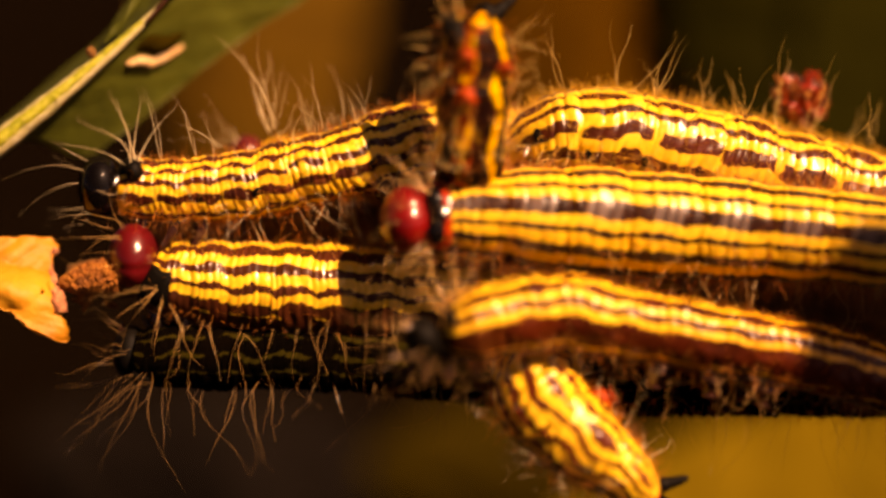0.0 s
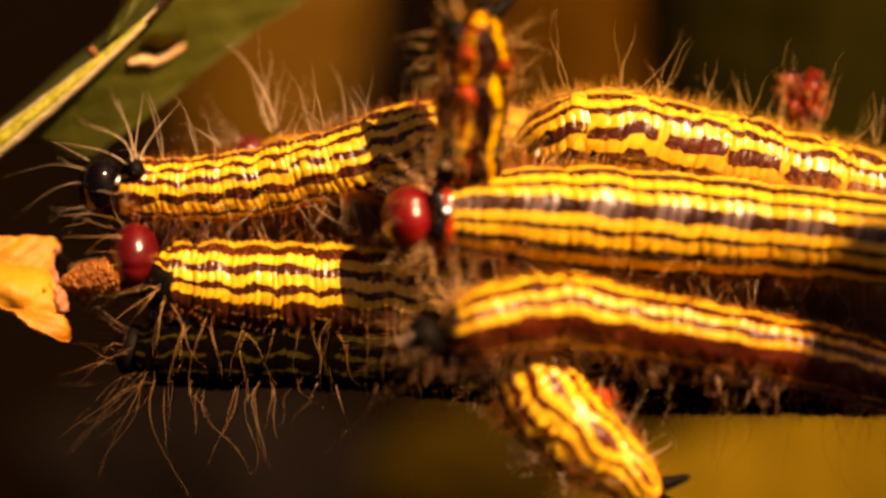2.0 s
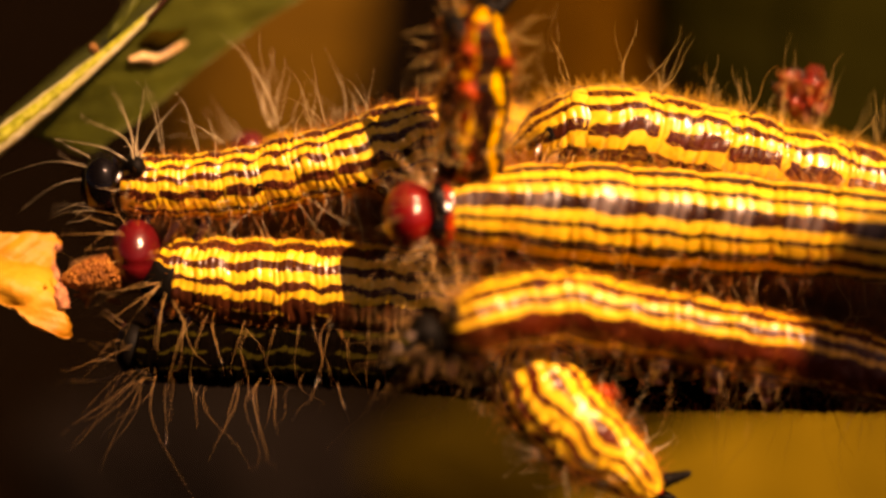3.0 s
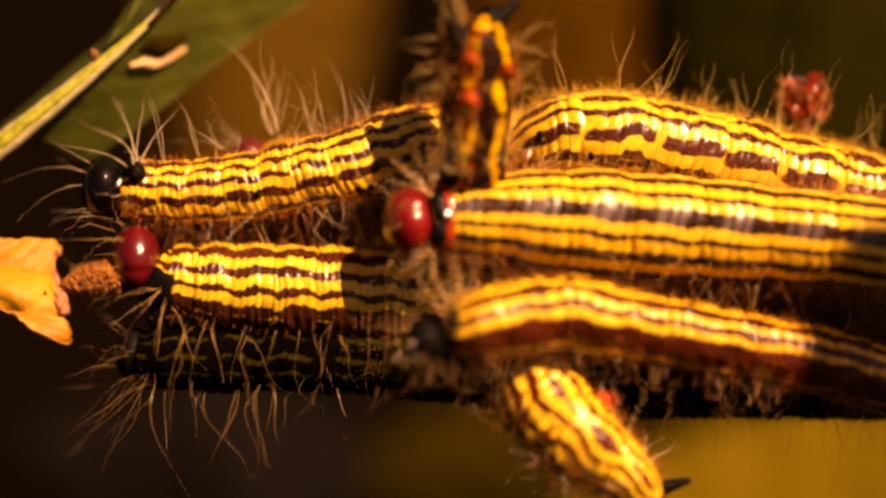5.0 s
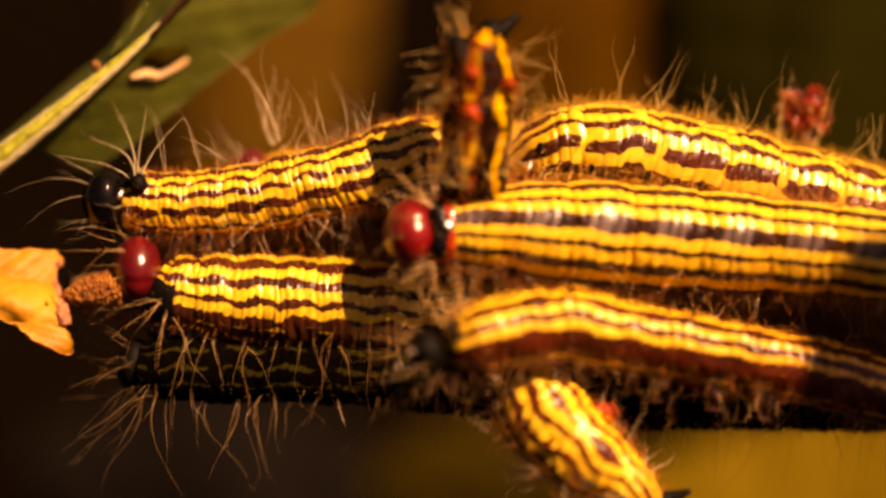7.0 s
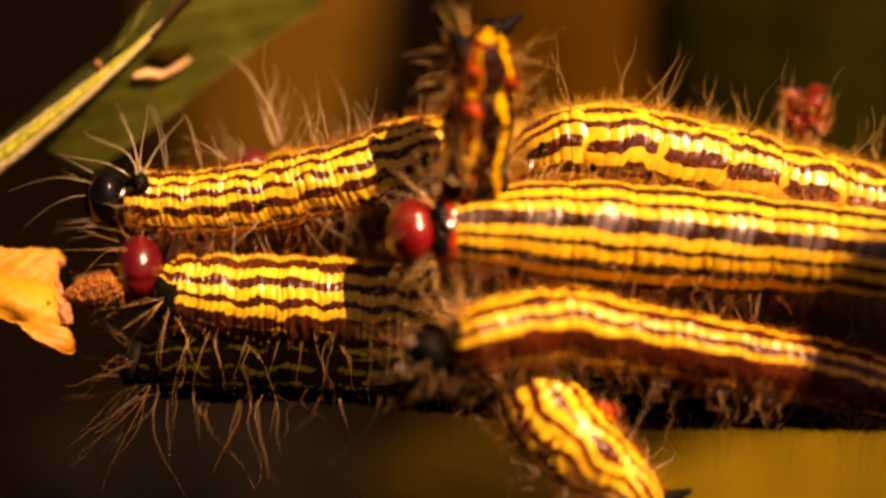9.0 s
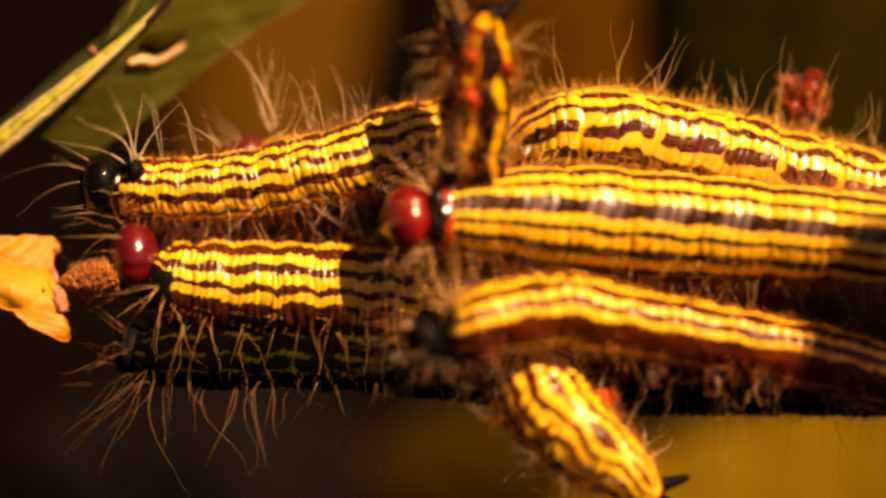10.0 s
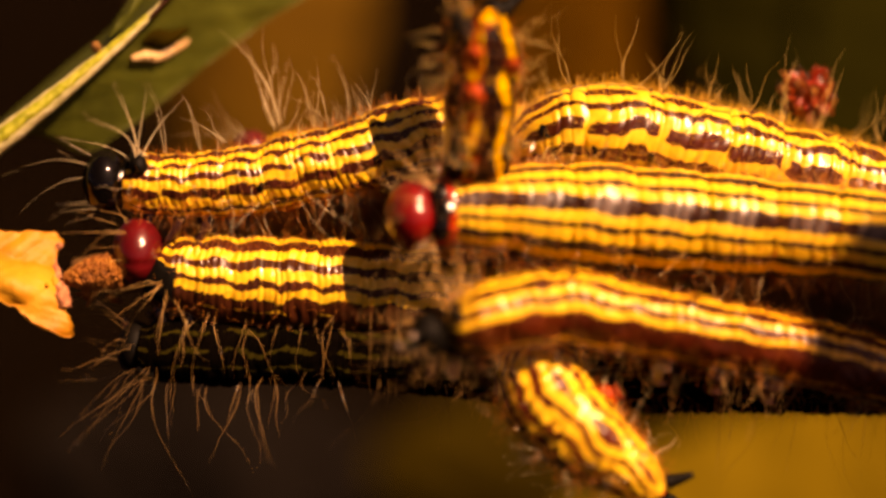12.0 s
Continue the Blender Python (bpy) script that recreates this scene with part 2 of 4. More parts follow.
M_BARK = bark_material()
M_LEAF = leaf_material("green_leaf", (0.044, 0.052, 0.007), (0.078, 0.094, 0.011), (0.115, 0.13, 0.016), 150)
M_RIB = leaf_material("pale_leaf_rib", (0.42, 0.40, 0.17), (0.58, 0.54, 0.28), (0.70, 0.66, 0.44), 1500, 0.45, 0.1)
M_GROOVE = leaf_material("yellow_green_rib", (0.14, 0.19, 0.010), (0.42, 0.44, 0.03), (0.74, 0.70, 0.22), 2400, 0.5, 0.1)
M_DEAD = leaf_material("dead_leaf_tissue", (0.28, 0.085, 0.010), (0.56, 0.24, 0.020), (0.70, 0.40, 0.045), 170, 0.6, 0.1)
M_CREAM = leaf_material("cream_dry_edge", (0.55, 0.30, 0.12), (0.76, 0.52, 0.26), (0.85, 0.66, 0.40), 1500, 0.6, 0.1)
M_SPLINTER = leaf_material("orange_broken_wood", (0.10, 0.030, 0.006), (0.33, 0.108, 0.015), (0.52, 0.23, 0.04), 1500, 0.8, 0.0)
M_TORN = leaf_material("torn_leaf_tissue", (0.16, 0.04, 0.02), (0.50, 0.19, 0.09), (0.78, 0.46, 0.24), 2400, 0.6, 0.0)
M_OLIVE = leaf_material("olive_leaf", (0.085, 0.058, 0.006), (0.108, 0.073, 0.007), (0.13, 0.088, 0.009), 40, 0.9, 0.15)
M_BROWN = leaf_material("brown_leaf", (0.058, 0.030, 0.005), (0.082, 0.044, 0.007), (0.115, 0.062, 0.010), 30, 0.95, 0.1)
M_RUST = leaf_material("rust_brown_leaf", (0.042, 0.019, 0.002), (0.058, 0.026, 0.003), (0.075, 0.033, 0.004), 30, 0.95, 0.05)
# Background shade is put into this leaf's near-black colour.
M_MAUVE = leaf_material("mauve_leaf_shade_tone", (0.0046, 0.0036, 0.0031), (0.0066, 0.0051, 0.0042), (0.0090, 0.0069, 0.0053), 30, 0.95, 0.0)
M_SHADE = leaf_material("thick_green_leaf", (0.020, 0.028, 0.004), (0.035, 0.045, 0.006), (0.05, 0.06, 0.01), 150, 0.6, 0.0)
# The next two also carry the shade behind the branch in their colour.
M_DULL = leaf_material("dull_leaf_shade_tone", (0.016, 0.0108, 0.001), (0.022, 0.015, 0.002), (0.031, 0.021, 0.002), 30, 0.95, 0.05)
M_DEEP = leaf_material("deep_green_shade_tone", (0.008, 0.008, 0.001), (0.012, 0.0118, 0.002), (0.017, 0.016, 0.002), 30, 0.95, 0.05)


def soil_material():
    s = Mat("shade_toned_soil", 1.0, 0.0)
    a, b = s.noise(3, 5, 0.65), s.noise(60, 5, 0.7)
    # Soil tones lowered to hold the shade of foliage that isn't built.
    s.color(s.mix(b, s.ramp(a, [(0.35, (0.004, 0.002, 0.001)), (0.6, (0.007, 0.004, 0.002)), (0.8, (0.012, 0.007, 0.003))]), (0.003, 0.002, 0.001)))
    s.bump(b, 0.9, 0.02)
    return s.m


M_SOIL = soil_material()


# ---------------------------------------------------------------- builders
def local(x, y, z):
    """A world place (metres) in millimetres of the cluster's frame."""
    return tuple(c * 1000 for c in BASE.inverted() @ Vector((x, y, z)))


def thing(name, at, label, category, group=""):
    """An Empty at a place given in millimetres of the cluster's frame."""
    ob = new(name)
    ob.empty_display_size = 0.002
    ob.matrix_basis = BASE @ Matrix.Translation(Vector(at) * MM)
    ob["at"] = tuple(float(c) for c in at)
    return tagged(ob, label, category, group)


def part(name, verts, faces, material, parent, label="", at=None, uv=None, smooth=True, kind=""):
    """One mesh under a thing or part; verts in millimetres of the cluster's frame, at: where the parent's origin lies."""
    at = np.array(at if at is not None else parent["at"], float)
    me = bpy.data.meshes.new(name)
    v = (np.asarray(verts, float) - at) * MM
    me.from_pydata(v.tolist(), [], [tuple(int(i) for i in f) for f in faces])
    if smooth:
        me.polygons.foreach_set("use_smooth", [True] * len(me.polygons))
    if uv is not None:
        layer = me.uv_layers.new(name="UVMap")
        idx = np.zeros(len(me.loops), int)
        me.loops.foreach_get("vertex_index", idx)
        layer.data.foreach_set("uv", np.asarray(uv, float)[idx].ravel())
    me.materials.append(material)
    me.update()
    ob = new(name, me)
    ob.parent = parent
    if label:
        ob["label"] = label
    if kind:
        ob["kind"] = kind
    ob["at"] = tuple(float(c) for c in at)
    return ob


def unit(a):
    a = np.asarray(a, float)
    return a / (np.linalg.norm(a, axis=-1, keepdims=True) + 1e-12)


def spline(ctrl, count):
    """Evenly spaced points (and radii) on a Catmull-Rom curve through the control rows."""
    c = np.array(ctrl, float)
    c = np.vstack([2 * c[0] - c[1], c, 2 * c[-1] - c[-2]])
    out = []
    for i in range(1, len(c) - 2):
        t = np.linspace(0, 1, 60, endpoint=False)[:, None]
        p0, p1, p2, p3 = c[i - 1], c[i], c[i + 1], c[i + 2]
        out.append(0.5 * (2 * p1 + (p2 - p0) * t + (2 * p0 - 5 * p1 + 4 * p2 - p3) * t * t + (3 * p1 - p0 - 3 * p2 + p3) * t ** 3))
    pts = np.vstack(out + [c[-2][None]])
    d = np.r_[0, np.cumsum(np.linalg.norm(np.diff(pts[:, :3], axis=0), axis=1))]
    s = np.linspace(0, d[-1], count)
    return np.stack([np.interp(s, d, pts[:, k]) for k in range(pts.shape[1])], 1), s


def wave(x, seed, octaves=3):
    """Smooth one-dimensional noise between about -1 and 1."""
    rng = np.random.RandomState(seed)
    y = np.zeros_like(x)
    for o in range(octaves):
        f, ph, f2, ph2 = 2 ** o, rng.rand() * 6.28, 1.37 * 2 ** o, rng.rand() * 6.28
        y += (np.sin(x * f + ph) + np.sin(x * f2 + ph2)) * 0.5 / (o + 1)
    return y


def ring_faces(rings, around, caps=True):
    i, j = np.meshgrid(np.arange(rings - 1), np.arange(around), indexing="ij")
    a, b = i * around + j, i * around + (j + 1) % around
    f = np.stack([a, b, b + around, a + around], -1).reshape(-1, 4).tolist()
    if caps:
        f.append(list(range(around))[::-1])
        f.append([(rings - 1) * around + k for k in range(around)])
    return f


def sleeve(ctrl, rings, around, bumps=None, caps=True):
    """A tube along a spline; bumps(s, angle) scales its radius."""
    p, s = spline(ctrl, rings)
    t = unit(np.gradient(p[:, :3], axis=0))
    ref = np.array([0.13, -0.6, 0.79])
    n = unit(ref - (t @ ref)[:, None] * t)
    b = np.cross(t, n)
    th = np.linspace(0, 2 * np.pi, around, endpoint=False)
    r = p[:, 3][:, None] * np.ones(around)
    if bumps is not None:
        r = r * bumps(s[:, None], th[None, :])
    v = p[:, None, :3] + r[..., None] * (np.cos(th)[None, :, None] * n[:, None] + np.sin(th)[None, :, None] * b[:, None])
    return v.reshape(-1, 3), ring_faces(rings, around, caps)


def hairs(roots, ways, lengths, radius, seed, sides=4, steps=6, bend=0.35, wavy=1.0):
    """Tapered, curved hairs in one mesh."""
    rng = np.random.RandomState(seed)
    n = len(roots)
    roots, ways = np.asarray(roots, float), unit(ways)
    side = unit(np.cross(ways, rng.normal(size=(n, 3))))
    up = np.cross(ways, side)
    k = np.linspace(0, 1, steps + 1)
    amp = (rng.rand(n) * bend * lengths)[:, None, None]
    curl = side[:, None] * (k ** 2)[None, :, None] + up[:, None] * (np.sin(k * 4.6 * wavy) * 0.28 / wavy ** 0.5)[None, :, None]
    mid = roots[:, None] + ways[:, None] * (k[None, :] * lengths[:, None])[..., None] + amp * curl
    rad = (np.asarray(radius) * np.ones(n))[:, None] * np.clip(1.05 - 0.95 * k ** 1.3, 0.12, 1)[None, :]
    th = np.linspace(0, 2 * np.pi, sides, endpoint=False)
    ringv = np.cos(th)[None, None, :, None] * side[:, None, None] + np.sin(th)[None, None, :, None] * up[:, None, None]
    v = (mid[:, :, None] + rad[:, :, None, None] * ringv).reshape(-1, 3)
    one = np.array(ring_faces(steps + 1, sides, False))
    f = (one[None] + (np.arange(n) * sides * (steps + 1))[:, None, None]).reshape(-1, 4)
    return v, f


def grid_faces(nu, nv):
    i, j = np.meshgrid(np.arange(nu - 1), np.arange(nv - 1), indexing="ij")
    a = i * nv + j
    return np.stack([a, a + nv, a + nv + 1, a + 1], -1).reshape(-1, 4)


def sheet(top, thick):
    """Closes a grid of points (nu, nv, 3) into a leaf with two faces and edges."""
    nu, nv, _ = top.shape
    du, dv = np.gradient(top, axis=0), np.gradient(top, axis=1)
    nor = unit(np.cross(du, dv))
    v = np.vstack([(top + nor * thick / 2).reshape(-1, 3), (top - nor * thick / 2).reshape(-1, 3)])
    f = grid_faces(nu, nv)
    m = nu * nv
    faces = f.tolist() + (f[:, ::-1] + m).tolist()
    rim = [(i, 0) for i in range(nu)] + [(nu - 1, j) for j in range(1, nv)] + [(i, nv - 1) for i in range(nu - 2, -1, -1)] + [(0, j) for j in range(nv - 2, 0, -1)]
    idx = [i * nv + j for i, j in rim]
    for a, b in zip(idx, idx[1:] + idx[:1]):
        faces.append([a, b, b + m, a + m])
    return v, faces


# ---------------------------------------------------------------- caterpillars
SEG = 3.4  # millimetres from one segment to the next


class Body:
    """Lays a caterpillar's body along a spine; gives places on its skin."""

    def __init__(self, ctrl, back, seed, back_end=None, crease=1.0, seg=SEG, fold=0.060):
        length = np.linalg.norm(np.diff(np.array(ctrl)[:, :3], axis=0), axis=1).sum()
        self.rings = int(length * 11)
        self.p, self.s = spline(ctrl, self.rings)
        self.t = unit(np.gradient(self.p[:, :3], axis=0))
        k = (self.s / self.s[-1])[:, None]
        d = unit(back) * (1 - k) + unit(back_end if back_end is not None else back) * k
        self.n = unit(d - (self.t * d).sum(1)[:, None] * self.t)
        self.b = np.cross(self.t, self.n)
        self.seed, self.crease, self.seg, self.fold = seed, crease, seg, fold

    def phase(self, s, th):
        """Length along the body, warped so that folds and rings are uneven and not quite straight."""
        w = 0.10 * np.sin(3 * th + self.seed) + 0.07 * np.sin(7 * th + 2 * self.seed)
        return s + w + 0.20 * wave(s * 1.9, self.seed + 5) + 0.05 * wave(s * 5 + 2 * np.cos(2 * th), self.seed + 6, 2)

    def swell(self, s, th):
        q = self.phase(s, th)
        fold = np.abs(np.sin(np.pi * q / self.seg)) ** 0.5
        ring = np.abs(np.sin(np.pi * q / (self.seg / 5.0))) ** 0.6
        deep = np.clip(0.8 + 0.5 * wave(s * 0.8 + 2.2 * np.cos(th), self.seed + 9, 2), 0.15, 1.6)
        lump = wave(q * 2.1 + 3.0 * np.cos(th * 2), self.seed + 1, 2) * np.sin(th * 9 + 2 * np.sin(q * 1.1))
        return 1 + self.crease * (-0.095 + self.fold * fold + 0.062 * ring * deep + 0.026 * lump) + 0.014 * wave(s * 0.9 + 1.5 * np.sin(th), self.seed)

    def mesh(self, around=80, first=0, last=None, tuck=0):
        """The skin from ring first to ring last; tuck: that many rings at its start are drawn in, to sit inside the piece before."""
        th = np.linspace(-np.pi, np.pi, around + 1)
        r = self.p[:, 3][:, None] * self.swell(self.s[:, None], th[None, :])
        v = self.p[:, None, :3] + r[..., None] * (np.cos(th)[None, :, None] * self.n[:, None] + np.sin(th)[None, :, None] * self.b[:, None])
        uv = np.stack(np.broadcast_arrays(self.phase(self.s[:, None], th[None, :]), (th / (2 * np.pi) + 0.5)[None, :]), -1).reshape(-1, 2)
        last = last or self.rings
        v, uv = v[first:last], uv.reshape(self.rings, -1, 2)[first:last].reshape(-1, 2)
        if tuck:
            k = np.clip(np.arange(last - first) / tuck, 0, 1)[:, None, None]
            v = self.p[first:last, None, :3] + (v - self.p[first:last, None, :3]) * (0.93 + 0.07 * k ** 0.5)
        f = grid_faces(last - first, around + 1).tolist()
        f.append(list(range(around)))
        f.append([(last - first - 1) * (around + 1) + k for k in range(around)][::-1])
        return v.reshape(-1, 3), f, uv

    def on(self, s, deg):
        """Skin places and outward directions at lengths s (mm) and degrees from the back."""
        s, th = np.asarray(s, float), np.radians(np.asarray(deg, float))
        at = lambda a: np.stack([np.interp(s, self.s, a[:, k]) for k in range(a.shape[1])], -1)
        p, n, b, t = at(self.p), at(self.n), at(self.b), at(self.t)
        out = np.cos(th)[..., None] * n + np.sin(th)[..., None] * b
        return p[..., :3] + out * (p[..., 3] * 0.96)[..., None], out, t


def head_mesh(c, fwd, back, rf, rs, rb):
    """Head capsule: two lobes with a seam between them, flattened in front."""
    f, n = unit(fwd), np.asarray(back, float)
    n = unit(n - (n @ f) * f)
    b = np.cross(f, n)
    nu, nv = 40, 56
    u = np.linspace(0.02, np.pi - 0.02, nu)[:, None]
    w = np.linspace(0, 2 * np.pi, nv, endpoint=False)[None, :]
    x, y, z = np.cos(u) * np.ones_like(w), np.sin(u) * np.sin(w), np.sin(u) * np.cos(w)
    seam = 1 - 0.045 * np.exp(-(y / 0.09) ** 2) * np.clip(z + x * 0.7 + 0.3, 0, 1)
    lobe = 1 + 0.05 * np.abs(y) * np.clip(z, 0, 1)
    jaw = 1 - 0.20 * np.clip(-z - 0.35, 0, 1)
    k = seam * lobe
    v = np.asarray(c) + (x * rf * k)[..., None] * f + (y * rs * k * jaw)[..., None] * b + (z * rb * k)[..., None] * n
    return v.reshape(-1, 3), ring_faces(nu, nv)


def leg_mesh(root, way, length, r0, r1, bend):
    """A small jointed leg that tapers to a claw."""
    w, g = unit(way), np.asarray(bend, float)
    rows = [(*(np.array(root) - w * r0), r0), (*(np.array(root) + w * length * 0.30), r0 * 0.95), (*(np.array(root) + w * length * 0.55 + g * 0.15 * length), r0 * 0.72),
            (*(np.array(root) + w * length * 0.80 + g * 0.38 * length), r0 * 0.55), (*(np.array(root) + w * length + g * 0.62 * length), r1)]
    return sleeve(rows, 22, 12, lambda s, th: 1 + 0.10 * np.abs(np.sin(s * 5.5)))


WHORL = (-150, -122, -96, -70, -42, -16, 16, 42, 70, 96, 122, 150)


def caterpillar(label, ctrl, back, seed, skin_mat, head=None, plate=None, back_end=None, legs=True, fuzz=5200, tuft=1.0,
                hair_len=(2.0, 4.8), hair_r=0.0175, tail=False, prolegs=(), head_hair=12, crease=1.0, crest=0, stubs=(), hair_mat=M_HAIR, fuzz_len=1.0, hair_bend=0.6, spiracle=0, seg=SEG, fold=0.060, crest_deg=(-40, 40), crest_r=0.040, crest_len=(3.2, 5.6), lean=(0, 0, 0), knob=None, bosses=(), fans=(), fuzz_mat=M_FUZZ, fuzz_from=0.5, whorl=WHORL, loose=0.0, group="caterpillars on the branch"):
    """head: (material, centre, forward radius, side radius, height radius, forward direction). plate: (material, degrees wide, length)."""
    rng = np.random.RandomState(seed)
    top = thing("caterpillar", ctrl[0][:3], label, "caterpillar", group)
    body = Body(ctrl, back, seed, back_end, crease, seg, fold)
    length = body.s[-1]
    cut = body.rings - int(loose * 11) if loose else None
    v, f, uv = body.mesh(last=cut)
    part("body", v, f, skin_mat, top, uv=uv)
    if loose:
        v, f, uv = body.mesh(first=cut - 14, tuck=14)
        hold = part("rear_end", v, f, skin_mat, top, uv=uv)
    if head:
        mat, c, rf, rs, rb, fwd = head
        fwd = unit(fwd)
        capsule = part("head", *head_mesh(c, fwd, body.n[0], rf, rs, rb), mat, top)
        f0, n0 = fwd, body.n[0]
        b0 = np.cross(f0, n0)
        for sgn in (-1, 1):
            jaw = np.array(c) + f0 * rf * 0.55 - n0 * rb * 0.78 + b0 * sgn * rs * 0.28
            part("jaw", *sleeve([(*(jaw + n0 * 0.3), 0.30), (*jaw, 0.34), (*(jaw - n0 * 0.35 + f0 * 0.1), 0.12)], 12, 12), M_LEG, capsule, at=capsule["at"])
        # long bristles round the head
        az = rng.rand(head_hair) * 2 * np.pi
        out = np.cos(az)[:, None] * n0 + np.sin(az)[:, None] * b0
        roots = np.array(c) + out * rs * 0.8 + f0 * rf * 0.2
        ways = out * 0.7 + f0 * (0.5 + rng.rand(head_hair)[:, None]) + rng.normal(size=(head_hair, 3)) * 0.2
        part("head_bristles", *hairs(roots, ways, rng.uniform(2.4, 5.4, head_hair), 0.0135, seed + 3, bend=0.6, steps=8), hair_mat, top, kind="stuff")
    if plate:
        mat, wide, long, start, mat_rim, mid = plate
        nu, nv = 16, 40
        ss = np.linspace(start, start + long, nu)
        dd = np.linspace(mid - wide, mid + wide, nv)
        S, D = np.meshgrid(ss, dd, indexing="ij")
        q, o, _ = body.on(S, D)
        edge = np.minimum(np.minimum(np.linspace(0, 1, nu), np.linspace(1, 0, nu))[:, None] * 4, np.minimum(np.linspace(0, 1, nv), np.linspace(1, 0, nv))[None, :] * 6)
        lift = (0.24 if mat_rim else 0.04) + 0.22 * np.clip(edge, 0, 1) ** 0.5
        part("neck_plate", *sheet(q + o * lift[..., None], 0.14), mat, top)
        if mat_rim:
            S2, D2 = np.meshgrid(np.linspace(0.05, start + long + 0.65, 14), np.linspace(-125, 125, 60), indexing="ij")
            q2, o2, _ = body.on(S2, D2)
            rim = np.minimum(np.linspace(0, 1, 14), np.linspace(1, 0, 14))[:, None] * 2
            part("collar", *sheet(q2 + o2 * (0.05 + 0.20 * np.clip(rim * 1.5, 0, 1) ** 0.6 + 0.03 * np.sin(D2 * 0.3))[..., None], 0.12), mat_rim, top, "red collar")
    for name, c, n, r, mat in bosses:
        part(name, *head_mesh(c, n, (0, 1, 0.3), *r), mat, hold if loose else top, at=top["at"])
    if knob:
        part("neck_knob_or_glint", *head_mesh(knob[:3], (-0.3, -0.4, 0.8), (0, 1, 0), *(knob[3] * c for c in (1.0, 0.85, 1.1))), M_PLATE, top, "black wart behind the head")
    if spiracle:
        for s0 in np.arange(SEG * 1.5, length - 1.0, SEG):
            q, o, t = body.on(s0, spiracle)
            part("spiracle", *head_mesh(q + o * 0.02, o, body.n[0] + 0.3 * t, 0.14, 0.26, 0.34), M_PLATE, top)
    if legs:
        for k in range(3):
            for sgn in (-1, 1):
                root, out, t = body.on(1.6 + k * 1.7, sgn * 148)
                part("leg", *leg_mesh(root, out - t * 0.25, 1.9, 0.42, 0.09, -t * 0.5 + 0.2 * np.cross(t, out) * sgn), M_LEG, top)
    for s0 in prolegs:
        for sgn in (-1, 1):
            root, out, t = body.on(s0, sgn * 146)
            part("proleg", *leg_mesh(root, out, 1.5, 0.95, 0.55, t * 0.05), M_LEG, top)
    for root, way, long, r0, r1, mat in stubs:
        part("proleg", *leg_mesh(root, way, long, r0, r1, np.cross(unit(way), (0, 1, 0)) * 0.15), mat, top)
    if tail:
        e, t, n, b = body.p[-1], body.t[-1], body.n[-1], body.b[-1]
        r = body.p[-1, 3]
        part("tail_plate", *head_mesh(e[:3] + t * r * 0.1, t, n, r * 0.9, r * 1.0, r * 0.9), M_PLATE, top)
        part("tail_horn", *leg_mesh(e[:3] - b * r * 0.4, t - b * 0.45, 1.9, 0.50, 0.16, -b * 0.1), M_PLATE, top, "short black horn")
    if crest:
        q, o, t = body.on(rng.uniform(0.2, 1.6, crest), rng.uniform(*crest_deg, crest))
        ways = o + t * rng.normal(-0.05, 0.35, (crest, 1)) + rng.normal(size=(crest, 3)) * 0.15
        if knob:
            # a fan of stiff bristles out of the wart
            swing = np.radians(np.linspace(-52, 16, crest) + rng.normal(size=crest) * 5)
            q = np.array(knob[:3]) + rng.normal(size=(crest, 3)) * 0.15
            ways = np.stack([np.sin(swing), rng.normal(size=crest) * 0.12 - 0.08, np.cos(swing)], -1)
        part("crest_bristles", *hairs(q, ways, rng.uniform(*crest_len, crest), crest_r, seed + 4, bend=0.5, steps=8), hair_mat, top, kind="stuff")
    # sprays of bristles: root (mm), scatter, number, from and to (degrees from upright, in the plane across the lens), lengths, radius, turn to the lens
    for x, y, z, scatter, count, a0, a1, l0, l1, r, near in fans:
        a = np.radians(np.linspace(a0, a1, count) + rng.normal(size=count) * 8)
        q = np.array((x, y, z)) + rng.normal(size=(count, 3)) * scatter
        ways = np.stack([np.sin(a), rng.normal(size=count) * 0.10 - near, np.cos(a)], -1)
        part("bristles", *hairs(q, ways, rng.uniform(l0, l1, count), r * rng.uniform(0.35, 0.75, count), seed + 7, bend=0.55, steps=12, wavy=1.2), hair_mat, top, kind="stuff")
    # long hairs in whorls, one whorl a segment
    roots, ways, lens = [], [], []
    for s0 in np.arange(1.0, length - 0.5, SEG / 2):
        for deg in whorl:
            for k in range(rng.choice([0, 1, 1, 2]) if tuft >= 1 else rng.choice([0, 0, 1])):
                q, o, t = body.on(s0 + rng.normal() * 0.5, deg + rng.normal() * 7)
                roots.append(q)
                ways.append(o + t * rng.normal() * 0.35 + rng.normal(size=3) * 0.16 + np.array(lean))
                lens.append(rng.uniform(*hair_len) * (0.55 if abs(deg) < 60 and rng.rand() < 0.5 else 1.0))
    part("long_hairs", *hairs(roots, ways, np.array(lens), hair_r * rng.uniform(0.55, 1.35, len(roots)), seed + 1, bend=hair_bend, steps=10, wavy=1.4), hair_mat, top, kind="stuff")
    if fuzz:
        ss, dd = rng.uniform(fuzz_from, length - 0.3, fuzz), rng.uniform(-180, 180, fuzz)
        q, o, t = body.on(ss, dd)
        ways = o + t * rng.normal(size=(fuzz, 1)) * 0.5 + rng.normal(size=(fuzz, 3)) * 0.3
